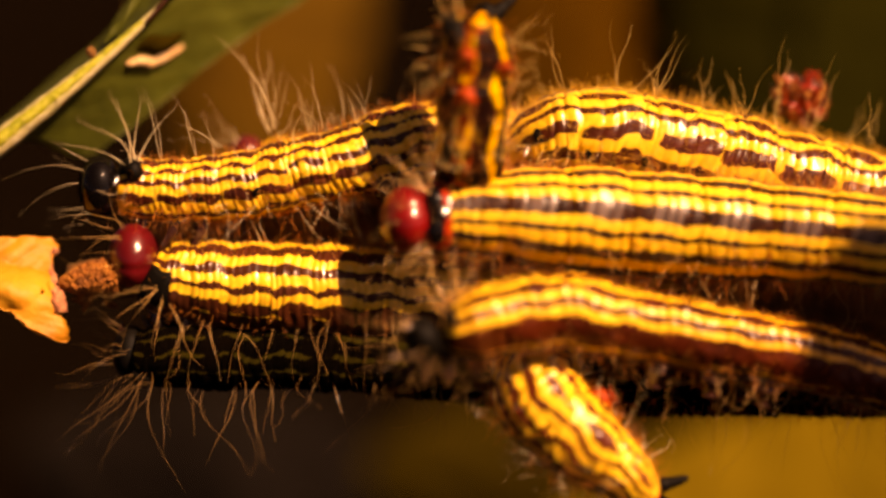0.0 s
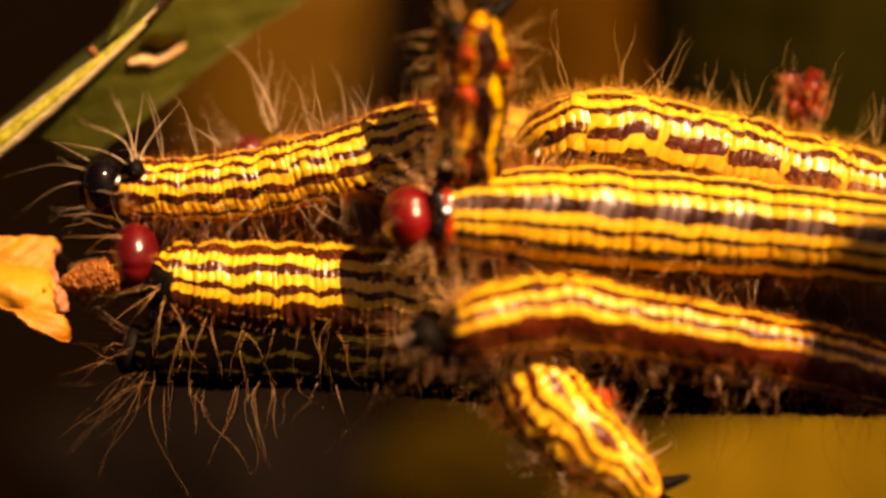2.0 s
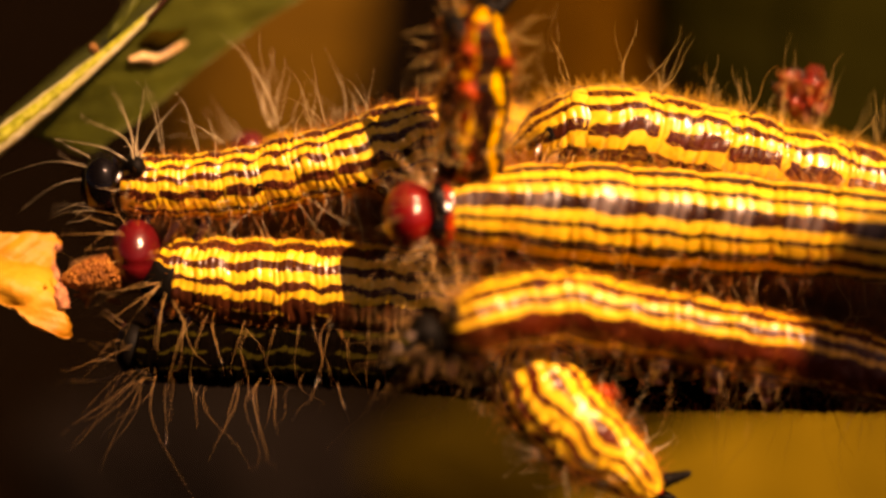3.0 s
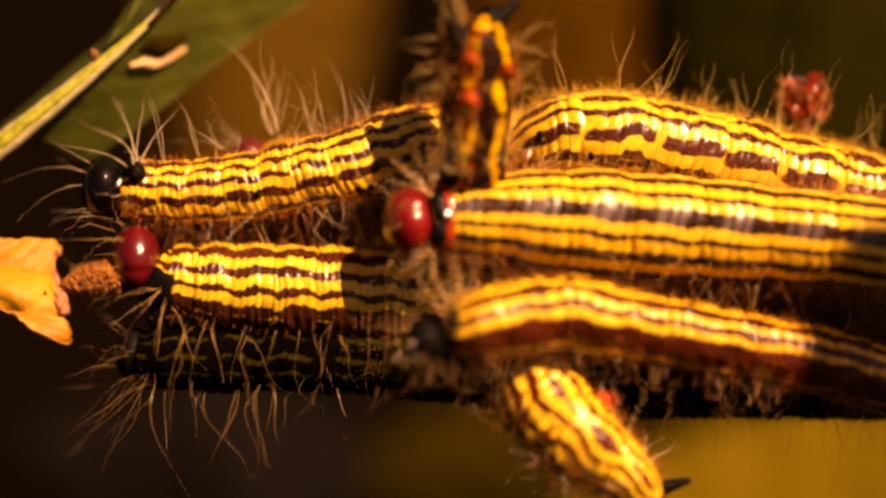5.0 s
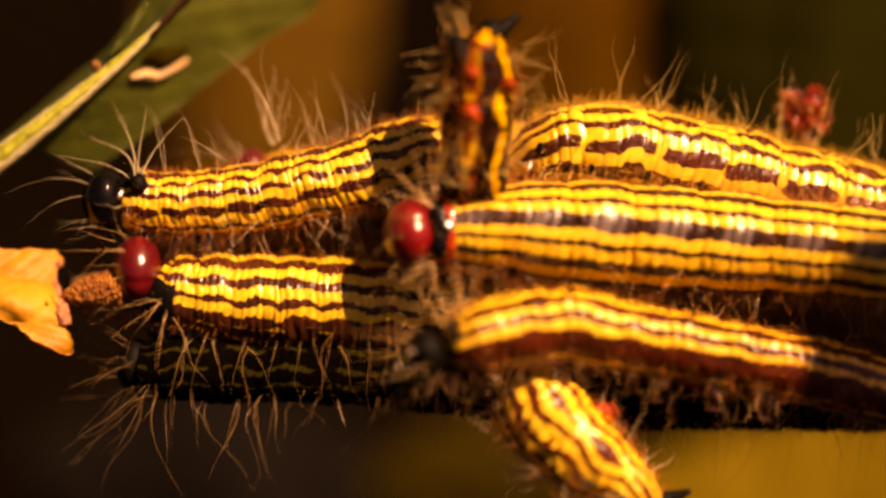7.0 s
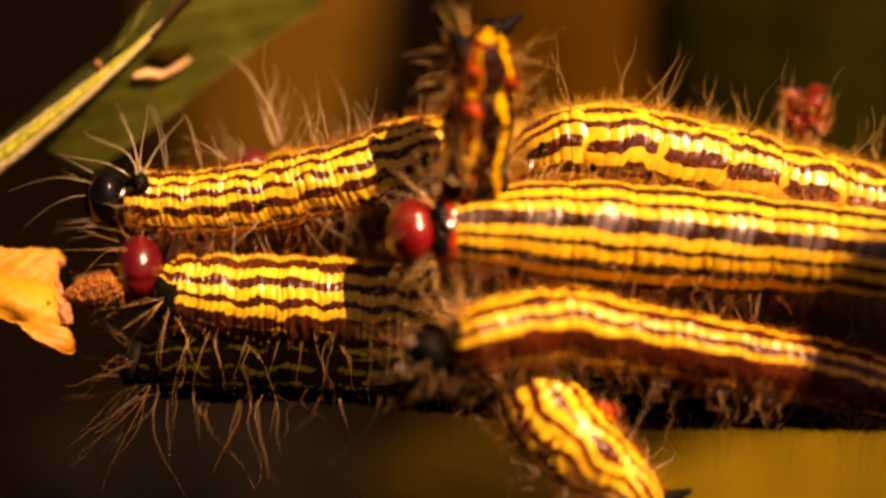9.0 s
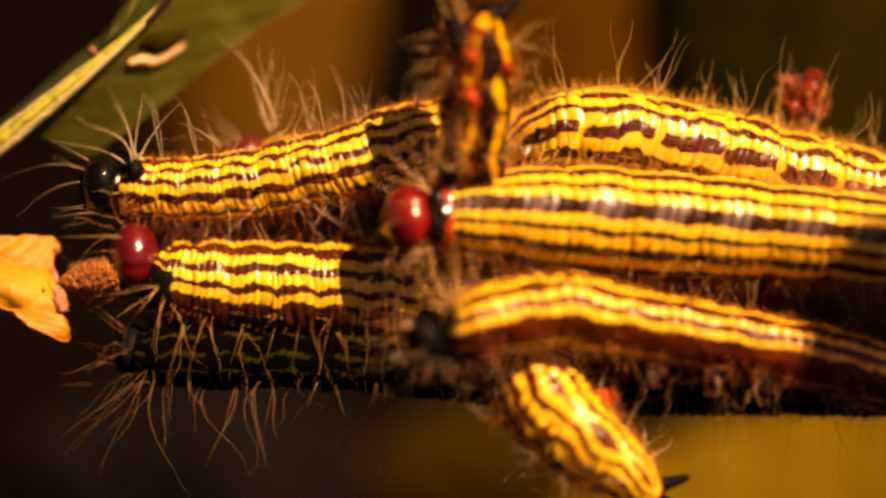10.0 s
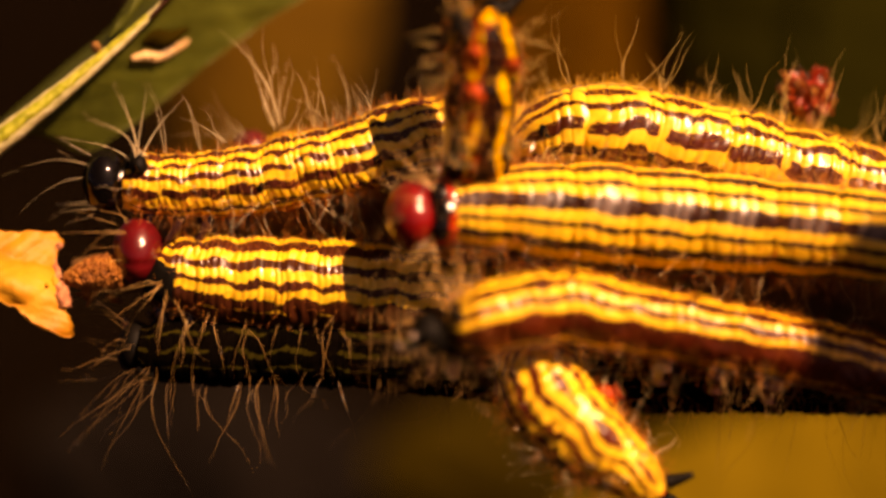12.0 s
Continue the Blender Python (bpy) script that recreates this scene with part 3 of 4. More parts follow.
        part("fuzz", *hairs(q, ways, rng.uniform(0.25, 0.9, fuzz) * fuzz_len * np.where(np.abs(dd) > 75, 1.9, 1.0), 0.0145, seed + 2, sides=3, steps=4, bend=0.5), fuzz_mat, top, kind="stuff")
    return top


# ---------------------------------------------------------------- ground
def ground():
    nu = nv = 90
    g = np.sinh(np.linspace(-1, 1, nu) * 7) / np.sinh(7) * 400
    X, Y = np.meshgrid(g, g, indexing="ij")
    Z = 0.02 * np.sin(X * 3.1 + 1) * np.cos(Y * 2.7) * np.exp(-(X ** 2 + Y ** 2) / 200) - 0.02
    me = bpy.data.meshes.new("ground")
    me.from_pydata(np.stack([X, Y, Z], -1).reshape(-1, 3).tolist(), [], grid_faces(nu, nv).tolist())
    me.polygons.foreach_set("use_smooth", [True] * len(me.polygons))
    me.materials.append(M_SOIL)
    tagged(new("ground", me), "bare soil under the shrub, shade put into its dark colour, out of focus", "ground", kind="structure")


ground()


# ---------------------------------------------------------------- branch and leaves
def stalk_to_ground(top, root, way, side, mat=None):
    """A stalk from a leaf's foot, out to one side and down to the soil."""
    r, w = np.array(root, float), unit(way)
    foot = np.array(local(side * 0.27, 0.24, -0.03))
    knee = r + w * 18 + np.array((side * 40.0, 12, 0))
    rows = [(*r, 0.7), (*(r + w * 12), 0.8), (*knee, 1.1), (*(knee * 0.6 + foot * 0.4 + np.array((side * 30.0, 0, 40))), 1.8), (*foot, 3.0)]
    part("stalk", *sleeve(rows, 120, 14, lambda s, th: 1 + 0.06 * np.sin(s * 0.8 + 2 * th)), mat or M_BARK, top)


def branch():
    rows = [(-23.60, 1.40, -1.80, 0.70), (-21.18, 2.20, -1.70, 1.30), (-16.52, 5.50, -0.51, 2.26), (-6.80, 8.00, -0.33, 3.40), (8.03, 9.00, -1.08, 3.90), (29.13, 9.00, -2.94, 3.90),
            (60, 12, -6, 4.2), (120, 30, -20, 4.6), (*local(0.22, 0.12, 0.38), 5.2), (*local(0.27, 0.16, 0.15), 6.0), (*local(0.28, 0.17, -0.03), 7.0)]
    top = thing("branch", rows[0][:3], "rough brown shrub twig under the caterpillars", "branch")
    part("bark", *sleeve(rows, 700, 40, lambda s, th: 1 + 0.10 * np.sin(s * 1.3 + 2 * np.sin(th * 2)) * np.sin(3 * th + s * 0.4) + 0.06 * np.sin(s * 4.1 + 5 * th)), M_BARK, top)
    rng = np.random.RandomState(21)
    for k in range(16):
        a, th = rng.uniform(0, 1), rng.uniform(0, 6.28)
        c = np.array(rows[0][:3]) * (1 - a) + np.array(rows[1][:3]) * a
        q = c + np.array((0.6 + rng.normal() * 0.3, -abs(math.sin(th)) * 1.3, math.cos(th) * 1.1 - 0.6))
        part("splinter", *leg_mesh(q, (rng.normal(), -0.4, rng.normal() * 0.6), rng.uniform(0.4, 1.0), rng.uniform(0.14, 0.34), 0.08, rng.normal(size=3) * 0.4), M_SPLINTER, top, "crumbly orange-brown broken wood")
    tip = [(-23.7, -0.9, -2.15, 0.30), (-22.8, -1.0, -2.0, 0.75), (-21.6, -0.8, -1.75, 0.98), (-20.2, -0.6, -1.70, 1.05)]
    v, f = sleeve(tip, 60, 40)
    grit = np.array([noise.noise(Vector(p) * 5.0) + 0.7 * noise.noise(Vector(p) * 11.0) for p in v])
    mid = np.repeat(np.array([p[:3] for p in spline(tip, 60)[0]]), 40, axis=0)
    part("broken_tip", mid + (v - mid) * (1 + 0.22 * grit)[:, None], f, M_SPLINTER, top, "crumbly orange-brown broken wood", smooth=False)
    return top


branch()


def leaf_blade(rib, edge, nu, nv, belly, seed, ruffle):
    """Grid between the rib and the outer edge of half a leaf."""
    a, _ = spline([(*p, 0) for p in rib], nu)
    b, _ = spline([(*p, 0) for p in edge], nu)
    k = np.linspace(0, 1, nv)[None, :, None]
    g = a[:, None, :3] * (1 - k) + b[:, None, :3] * k
    u = np.linspace(0, 1, nu)[:, None]
    kk = k[..., 0]
    g[..., 1] += belly * np.sin(np.pi * kk) + ruffle * wave(u * 22 + kk * 3, seed) * kk + 0.35 * ruffle * np.abs(np.sin(u * 40 - kk * 5))
    return g


def green_leaf():
    rib = [(-39.57, 3.00, -2.11), (-32.30, 2.50, 3.43), (-27.92, 2.00, 6.66), (-23.29, 2.00, 10.36), (-18.90, 2.50, 14.26), (-16.27, 3.00, 17.24), (-13.13, 4.00, 21.31)]
    edge = [(-39.33, 5.00, -2.14), (-30.62, 5.00, 4.21), (-25.72, 5.00, 7.84), (-23.60, 5.50, 6.00), (-20.60, 6.00, 7.60), (-16.20, 6.50, 11.20), (-11.90, 7.00, 14.54), (-8.22, 7.00, 17.29), (-9.58, 5.00, 21.44)]
    top = thing("leaf", rib[0], "dark green leaf with a thick pale midrib and brown hole", "leaf")
    blade = leaf_blade(rib, edge, 90, 26, 0.3, 4, 0.22)
    part("blade", *sheet(blade, 0.25), M_LEAF, top)

    def on_blade(rows, proud):
        """Rows of places and radii, laid on the blade's front face."""
        flat = blade.reshape(-1, 3)
        near = [flat[np.argmin((flat[:, 0] - x) ** 2 + (flat[:, 2] - z) ** 2), 1] for x, y, z, r in rows]
        return [(x, y0 - proud, z, r) for (x, y, z, r), y0 in zip(rows, near)]

    far_edge = [(-39.80, 7.00, 0.04), (-32.83, 7.00, 4.81), (-28.42, 7.00, 8.30), (-24.01, 7.00, 12.08), (-21.68, 6.00, 13.91), (-19.85, 6.00, 16.46), (-16.47, 5.00, 21.44)]
    part("blade", *sheet(leaf_blade(rib, far_edge, 90, 14, 0.3, 9, 0.3), 0.25), M_LEAF, top)
    rows = [(*p, r) for p, r in zip(rib, (1.0, 0.88, 0.76, 0.54, 0.22, 0.07, 0.06))]
    rows = [(x, y - 0.5, z, r) for x, y, z, r in rows]
    part("midrib", *sleeve(rows, 160, 22, lambda s, th: 1 + 0.03 * np.sin(s * 2.3) * np.sin(2 * th) + 0.02 * np.sin(s * 7 + 3 * th)), M_RIB, top, "pale yellow-white midrib")
    groove = [(x - 0.04, y - r * 0.62, z + 0.06, r * 0.60) for x, y, z, r in rows[:5]]
    part("rib_groove", *sleeve(groove, 150, 14, lambda s, th: 1 + 0.10 * np.sin(s * 4.3) * np.sin(s * 1.7 + th)), M_GROOVE, top, "yellow-green speckled groove of the midrib")
    scar = [(-20.10, 3.0, 11.75, 0.14), (-19.10, 2.7, 11.98, 0.31), (-18.4, 2.8, 12.02, 0.27), (-17.80, 2.8, 12.32, 0.31), (-16.70, 3.1, 13.05, 0.12)]
    part("curled_rim", *sleeve(on_blade(scar, 0.25), 60, 14, lambda s, th: 1 + 0.22 * np.sin(s * 3 + th) + 0.16 * np.sin(s * 9 + 2 * th)), M_CREAM, top, "cream dry rim of a hole")
    # solid patch whose dark colour stands for the gloom inside the hole
    hole = [(-19.50, 3.2, 12.74, 0.28), (-18.70, 3.3, 13.15, 0.60), (-17.70, 3.4, 13.38, 0.57), (-16.65, 3.6, 13.75, 0.21)]
    part("dry_patch", *sleeve(on_blade(hole, -0.15), 40, 14, lambda s, th: 1 + 0.25 * np.sin(s * 2 + 2 * th)), M_DULL, top, "dark brown dry patch")
    stalk = [(-19.03, 2.10, 14.01, 0.11), (-18.35, 1.70, 14.61, 0.14), (-17.21, 1.70, 15.96, 0.14), (-15.46, 2.00, 17.84, 0.14)]
    part("leaf_stalk", *sleeve(stalk, 40, 12, lambda s, th: 1 + 0.1 * np.sin(s * 4)), M_LEG, top, "thin reddish stalk")
    second = [(-21.34, 2.00, 12.93, 0.14), (-20.62, 2.00, 13.86, 0.25), (-19.80, 2.00, 14.92, 0.28), (-19.02, 2.00, 16.42, 0.28)]
    part("leaf_lobe", *sleeve(second, 40, 12, lambda s, th: 1 + 0.25 * np.sin(s * 3 + 2 * th)), M_LEAF, top)
    stalk_to_ground(top, rib[0], np.array(rib[0]) - np.array(rib[1]), -1)
    nub = [(-21.91, 1.50, 11.97, 0.18), (-22.12, 1.50, 12.36, 0.32), (-22.23, 1.50, 12.68, 0.18)]
    part("nub", *sleeve(nub, 14, 12), M_BARK, top)


green_leaf()


def dead_leaf():
    """A bent piece of dead leaf clasping the twig's end."""
    nu, nv = 70, 60
    lower = [(-42.09, -1.00, -1.01), (-32.55, -1.50, -2.75), (-27.20, -2.20, -3.61), (-25.40, -2.40, -4.90), (-23.50, -2.00, -5.75)]
    upper = [(-42.62, 1.00, 2.16), (-32.96, 0.50, 1.62), (-27.61, 0.20, 0.74), (-25.85, 0.20, 0.74), (-24.40, 0.40, 0.60)]
    a, _ = spline([(*p, 0) for p in upper], nu)
    b, _ = spline([(*p, 0) for p in lower], nu)
    k = np.linspace(0, 1, nv)[None, :]
    g = a[:, None, :3] * (1 - k[..., None]) + b[:, None, :3] * k[..., None]
    u = np.linspace(0, 1, nu)[:, None]
    g[..., 1] += -1.1 * np.exp(-((k - 0.62) / 0.25) ** 2) + 0.18 * wave(u * 25 + k * 9, 3) + 0.35 * np.exp(-((k - 0.36) / 0.1) ** 2)
    tear = np.clip((u - 0.80) / 0.20, 0, 1) ** 2
    g[..., 0] += tear * (0.22 * wave(k * 16 * np.ones_like(u), 8) + 0.5 * np.exp(-((k - 0.80) / 0.15) ** 2) - 0.3 * np.exp(-((k - 0.3) / 0.16) ** 2))
    g[..., 1] += tear * 0.8
    top = thing("dead_leaf", (-25.47, 0.00, -2.08), "torn orange-yellow dead leaf clasping the end of the twig", "leaf")
    part("blade", *sheet(g, 0.35), M_DEAD, top)
    rows = [(*(g[-1, j] + np.array((-0.1, -0.1, 0))), 0.32 + 0.16 * math.sin(j * 1.7)) for j in range(6, 46, 4)]
    part("torn_edge", *sleeve(rows, 90, 14, lambda s, th: 1 + 0.35 * np.sin(s * 5 + 2 * th) * np.sin(th * 3 + s * 2)), M_TORN, top, "pinkish crumbly torn edge")
    rng = np.random.RandomState(12)
    for k in range(3):
        i, j = rng.randint(60, 69), rng.randint(14, 40)
        q = g[i, j] + np.array((0, -0.25, 0))
        part("crumb", *leg_mesh(q, rng.normal(size=3), rng.uniform(0.2, 0.5), rng.uniform(0.12, 0.30), 0.10, rng.normal(size=3) * 0.6), (M_TORN, M_DEAD)[rng.randint(2)], top)
    stem = [(-42.49, 0.50, 0.39, 0.78), (-49.90, 4.00, -1.05, 0.79), (-55.14, 9.00, -5.91, 0.74)]
    part("leaf_stalk", *sleeve(stem, 30, 12), M_DEAD, top)
    stalk_to_ground(top, stem[-1][:3], (-0.5, 0.3, -0.8), -1)


dead_leaf()


def backdrop_leaf(name, label, mat, tip, root, width, depth, seed):
    """A broad leaf behind the branch, its blade turned to the lens."""
    a, r = np.array(tip, float), np.array(root, float)
    t = unit(r - a)
    side = np.cross(t, np.array((0, 1.0, 0)))
    nu, nv = 60, 24
    u = np.linspace(0, 1, nu)[:, None]
    k = np.linspace(-1, 1, nv)[None, :]
    w = width * np.sin(np.pi * (0.03 + 0.94 * u)) ** 0.6
    g = a + (r - a) * u[..., None] + side * (w * k)[..., None]
    g[..., 1] += depth * (k ** 2) + 1.2 * wave(u * 9 + k * 2, seed) + 0.4 * np.sin(u * 60) * (np.abs(k) > 0.1)
    top = thing(name, root, label, "leaf")
    part("blade", *sheet(g, 0.4), mat, top)
    rows = [(*(a + (r - a) * x + np.array((0, -0.3, 0))), 0.3 + 0.7 * x) for x in (0.02, 0.3, 0.6, 1.0, 1.25)]
    part("midrib", *sleeve(rows, 40, 12), mat, top)
    stalk_to_ground(top, a + (r - a) * 1.2, r - a, 1 if r[0] > 0 else -1)


backdrop_leaf("leaf", "olive-yellow leaf behind the branch, out of focus", M_OLIVE, (9.60, 45.00, -24.74), (78.17, 60.00, -22.20), 13, 5, 1)
backdrop_leaf("leaf", "ochre-brown withered leaf behind the branch, out of focus", M_BROWN, (-19.00, 70.00, 1.06), (-14.00, 75.00, 48.62), 10.0, 4, 2)
backdrop_leaf("leaf", "ochre-brown withered leaf behind the branch, out of focus", M_RUST, (11.40, 60.00, 1.02), (12.40, 70.00, 47.59), 9.6, 4, 3)
backdrop_leaf("leaf", "deep green leaf behind the branch, shade put into its colour, out of focus", M_DEEP, (28.17, 55.00, 0.99), (34.63, 60.00, 50.35), 11, 4, 4)


backdrop_leaf("leaf", "dull brown leaf behind the branch, shade put into its colour, out of focus", M_DULL, (-6.48, 60.00, -19.78), (41.26, 70.00, -18.15), 9, 3, 6)
backdrop_leaf("leaf", "mauve-brown leaf behind the branch, shade put into its colour, out of focus", M_MAUVE, (-37.62, 70.00, -18.15), (1.90, 80.00, -29.50), 12, 3, 7)
SHADE = np.array((72.6, -87.0, 90.0))  # from the cluster towards the sun
backdrop_leaf("leaf", "green shrub leaf close to the branch that shades it", M_SHADE, np.array((25.07, -4.00, -0.72)) + SHADE, np.array((27.30, -4.00, -21.23)) + SHADE, 7.2, 1, 5)


# ---------------------------------------------------------------- the caterpillars
caterpillar("striped yellow and brown caterpillar with black head, clinging to twig",
            [(-20.05, 0.00, 3.73, 1.55), (-18.96, 0.00, 3.69, 1.90), (-16.32, 0.00, 3.62, 2.04), (-11.75, 0.00, 4.08, 2.18), (-6.47, 0.00, 5.31, 2.25), (-2.97, 1.00, 6.58, 2.27),
             (0.58, 4.00, 7.25, 2.24), (5.02, 8.00, 6.69, 2.22), (11.19, 12.00, 4.20, 2.08), (17.83, 14.00, 1.57, 1.53), (20.89, 14.00, 0.80, 0.69)],
            (0, -0.45, 0.89), 11, M_SKIN_FINE, head=(M_HEAD_BLACK, (-21.33, -0.20, 3.79), 1.40, 1.9, 2.05, (-1, -0.1, 0)), plate=(M_PLATE, 30, 1.1, 0.0, None, 0), crest=6, head_hair=3, crest_r=0.030, crest_len=(4.2, 5.8), crease=1.2,
            # its boss is a flat disc added for the black head's glint
            prolegs=(16, 19.4, 22.8, 26), fuzz=3400, fuzz_len=1.15, spiracle=80, seg=2.2, whorl=(-150, -122, -96, 16, 70, 96, 122, 150), hair_len=(2.0, 4.2), knob=(-19.05, -1.60, 4.83, 0.68), bosses=(("glint_facet", (-20.15, -1.75, 4.20), (0.28, -0.89, 0.35), (0.08, 0.24, 0.46), M_GLINT),),
            fans=((-17.4, -0.6, 5.5, 0.12, 2, -2, 8, 4.2, 4.8, 0.026, 0.05), (-15.3, -0.6, 5.8, 0.10, 2, -8, 0, 3.2, 4.0, 0.022, 0.05), (-13.7, -0.5, 6.2, 0.15, 2, -32, -20, 2.8, 3.6, 0.022, 0.0),
                  (-8.4, -0.5, 7.4, 0.12, 2, -8, 2, 3.6, 4.4, 0.022, 0.0), (-7.5, -0.3, 7.6, 0.15, 2, -16, -4, 2.6, 3.4, 0.02, 0.05), (-6.3, -0.3, 7.9, 0.12, 2, 0, 10, 3.2, 4.2, 0.02, 0.0),
                  (-5.0, 0.0, 8.3, 0.2, 3, -14, 14, 2.0, 3.2, 0.02, 0.0), (-7.0, -0.8, 3.0, 0.7, 9, -205, -155, 1.2, 2.4, 0.012, 0.1), (-4.4, -0.2, 3.6, 0.7, 10, -205, -155, 1.2, 2.6, 0.012, 0.1),
                  (-22.3, -1.4, 4.8, 0.15, 1, -70, -66, 4.8, 5.4, 0.015, 0.0), (-22.4, -1.7, 3.9, 0.15, 1, -94, -86, 4.0, 4.8, 0.015, 0.05), (-22.0, -1.4, 2.2, 0.25, 5, -118, -84, 1.4, 3.0, 0.012, 0.0)))

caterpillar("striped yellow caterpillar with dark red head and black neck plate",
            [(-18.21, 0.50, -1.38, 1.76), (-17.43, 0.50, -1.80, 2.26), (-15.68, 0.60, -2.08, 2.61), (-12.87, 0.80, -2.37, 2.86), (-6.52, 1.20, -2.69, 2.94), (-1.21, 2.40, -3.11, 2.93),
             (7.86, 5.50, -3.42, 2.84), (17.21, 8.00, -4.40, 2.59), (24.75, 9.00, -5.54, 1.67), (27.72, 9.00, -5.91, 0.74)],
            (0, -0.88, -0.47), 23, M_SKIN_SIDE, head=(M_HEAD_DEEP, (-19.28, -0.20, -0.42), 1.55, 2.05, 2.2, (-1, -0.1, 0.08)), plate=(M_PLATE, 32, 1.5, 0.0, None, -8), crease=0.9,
            prolegs=(16, 19.4, 22.8, 26), fuzz=2000, fuzz_len=1.2, seg=2.5, fold=0.08, hair_len=(2.6, 5.2), hair_r=0.0135, hair_mat=M_HAIR_WARM, hair_bend=0.40, lean=(-0.14, -0.25, -0.45), whorl=(-120, -96, -74, 40),
            # flat disc turned to the sun, added to widen the head's highlight
            bosses=(("glint_facet", (-18.78, -2.20, 0.02), (0.28, -0.89, 0.35), (0.07, 0.28, 0.42), M_GLINT_RED),),
            fans=((-17.5, -2.2, -2.5, 0.18, 4, -84, -135, 3.4, 5.0, 0.040, 0.18), (-17.2, -2.1, -3.0, 0.25, 4, -150, -190, 3.0, 5.0, 0.032, 0.10), (-20.0, -1.6, 0.6, 0.4, 4, -100, -60, 2.2, 4.2, 0.022, 0.15),
                  *((-16.2 + 1.9 * k, -2.1, -4.4 - 0.07 * k, 0.45, 1 + k % 3, -158, -200, 2.4, 5.2, 0.019, 0.10) for k in range(8))))

caterpillar("stout yellow striped caterpillar with a glossy red head and red collar",
            [(-1.10, -3.70, 1.92, 1.72), (0.55, -3.50, 2.03, 2.13), (2.62, -3.20, 2.07, 2.55), (7.48, -2.40, 1.84, 3.12), (14.45, -2.00, 1.42, 3.13), (21.34, -2.40, 0.94, 2.84),
             (26.99, -3.40, 0.45, 2.69), (33.13, -4.00, -0.31, 2.74), (40.25, -3.00, -1.00, 2.07), (44.33, -2.00, -1.35, 0.87)],
            (0, -0.956, 0.292), 37, M_SKIN_BROAD, back_end=(0, -0.998, -0.06), head=(M_HEAD_RED, (-2.16, -3.90, 1.72), 1.75, 2.1, 2.3, (-1, -0.1, -0.05)), plate=(M_HEAD_BLACK, 40, 0.70, 0.15, M_COLLAR, 0), fuzz=7000, fuzz_len=1.3, crease=0.45, seg=4.2, fold=0.16,
            fans=((-0.95, -5.6, 3.5, 0.22, 14, -72, -8, 2.8, 5.0, 0.040, 0.05), (-0.8, -5.4, -0.1, 0.30, 9, -160, -105, 2.6, 5.0, 0.040, 0.10), (-1.6, -5.6, 2.6, 0.3, 10, -110, -60, 1.6, 3.2, 0.018, 0.3)),
            # the last boss is a flat disc added for the collar's highlight
            bosses=(("neck_plate", (-0.50, -5.55, 3.0), (0, -1, 0.35), (0.22, 0.48, 0.62), M_HEAD_BLACK), ("neck_plate", (-0.40, -5.75, 0.95), (0, -1, -0.25), (0.22, 0.48, 0.72), M_HEAD_BLACK), ("neck_knob_or_glint", (0.16, -6.05, 2.30), (0.28, -0.89, 0.35), (0.07, 0.40, 0.42), M_GLINT)),
            prolegs=(17, 20.4, 23.8, 27.2), hair_len=(1.4, 3.0), legs=False, hair_mat=M_HAIR_WARM)

arched = caterpillar("arched yellow and brown striped caterpillar on top of the twig",
            [(43.60, 3.80, -1.03, 1.78), (38.20, 3.30, 0.04, 2.93), (28.00, 2.50, 2.70, 3.06), (20.20, 1.90, 4.88, 3.02), (14.75, 1.10, 6.27, 2.97), (9.75, 0.60, 7.10, 2.93), (6.93, 0.80, 7.00, 2.55),
             (5.35, 1.20, 6.34, 1.95), (4.55, 1.80, 5.55, 1.14)],
            (0, -0.58, 0.81), 41, M_SKIN_ARCH, spiracle=-82, fuzz_mat=M_FUZZ_GOLD, hair_mat=M_HAIR_GOLD, fuzz=8000, fuzz_len=1.3, hair_r=0.023, hair_len=(2.6, 5.0), legs=False, crease=0.9, tuft=0.5, seg=4.0, fold=0.085, loose=4.0,
            # the second boss is a pale flat piece that stands for a glint
            bosses=(("spiracle", (5.95, -1.50, 7.0), (-0.2, -0.95, 0.2), (0.14, 0.36, 0.52), M_PLATE), ("anal_claw_glint", (5.15, -1.5, 6.0), (0.28, -0.89, 0.35), (0.10, 0.16, 0.42), M_CLAW)),
            fans=((7.5, 0.2, 9.9, 0.10, 2, -24, -14, 4.2, 5.0, 0.030, 0.0), (10.8, 0.2, 10.3, 0.08, 2, -6, 2, 3.6, 4.2, 0.030, 0.0), (13.4, 0.2, 9.8, 0.10, 3, 8, 30, 3.0, 4.4, 0.028, 0.0),
                  (16.3, 0.9, 8.8, 0.10, 2, -6, 4, 2.8, 3.6, 0.028, 0.0), (18.7, 1.2, 8.2, 0.12, 3, -28, 6, 2.6, 3.8, 0.032, 0.0), (21.1, 1.4, 7.9, 0.10, 2, -2, 10, 4.6, 5.6, 0.026, 0.0),
                  (23.1, 1.6, 7.3, 0.12, 3, 4, 36, 4.0, 5.2, 0.028, 0.0), (26.9, 2.0, 6.6, 0.12, 3, -8, 16, 2.2, 3.4, 0.028, 0.0)))

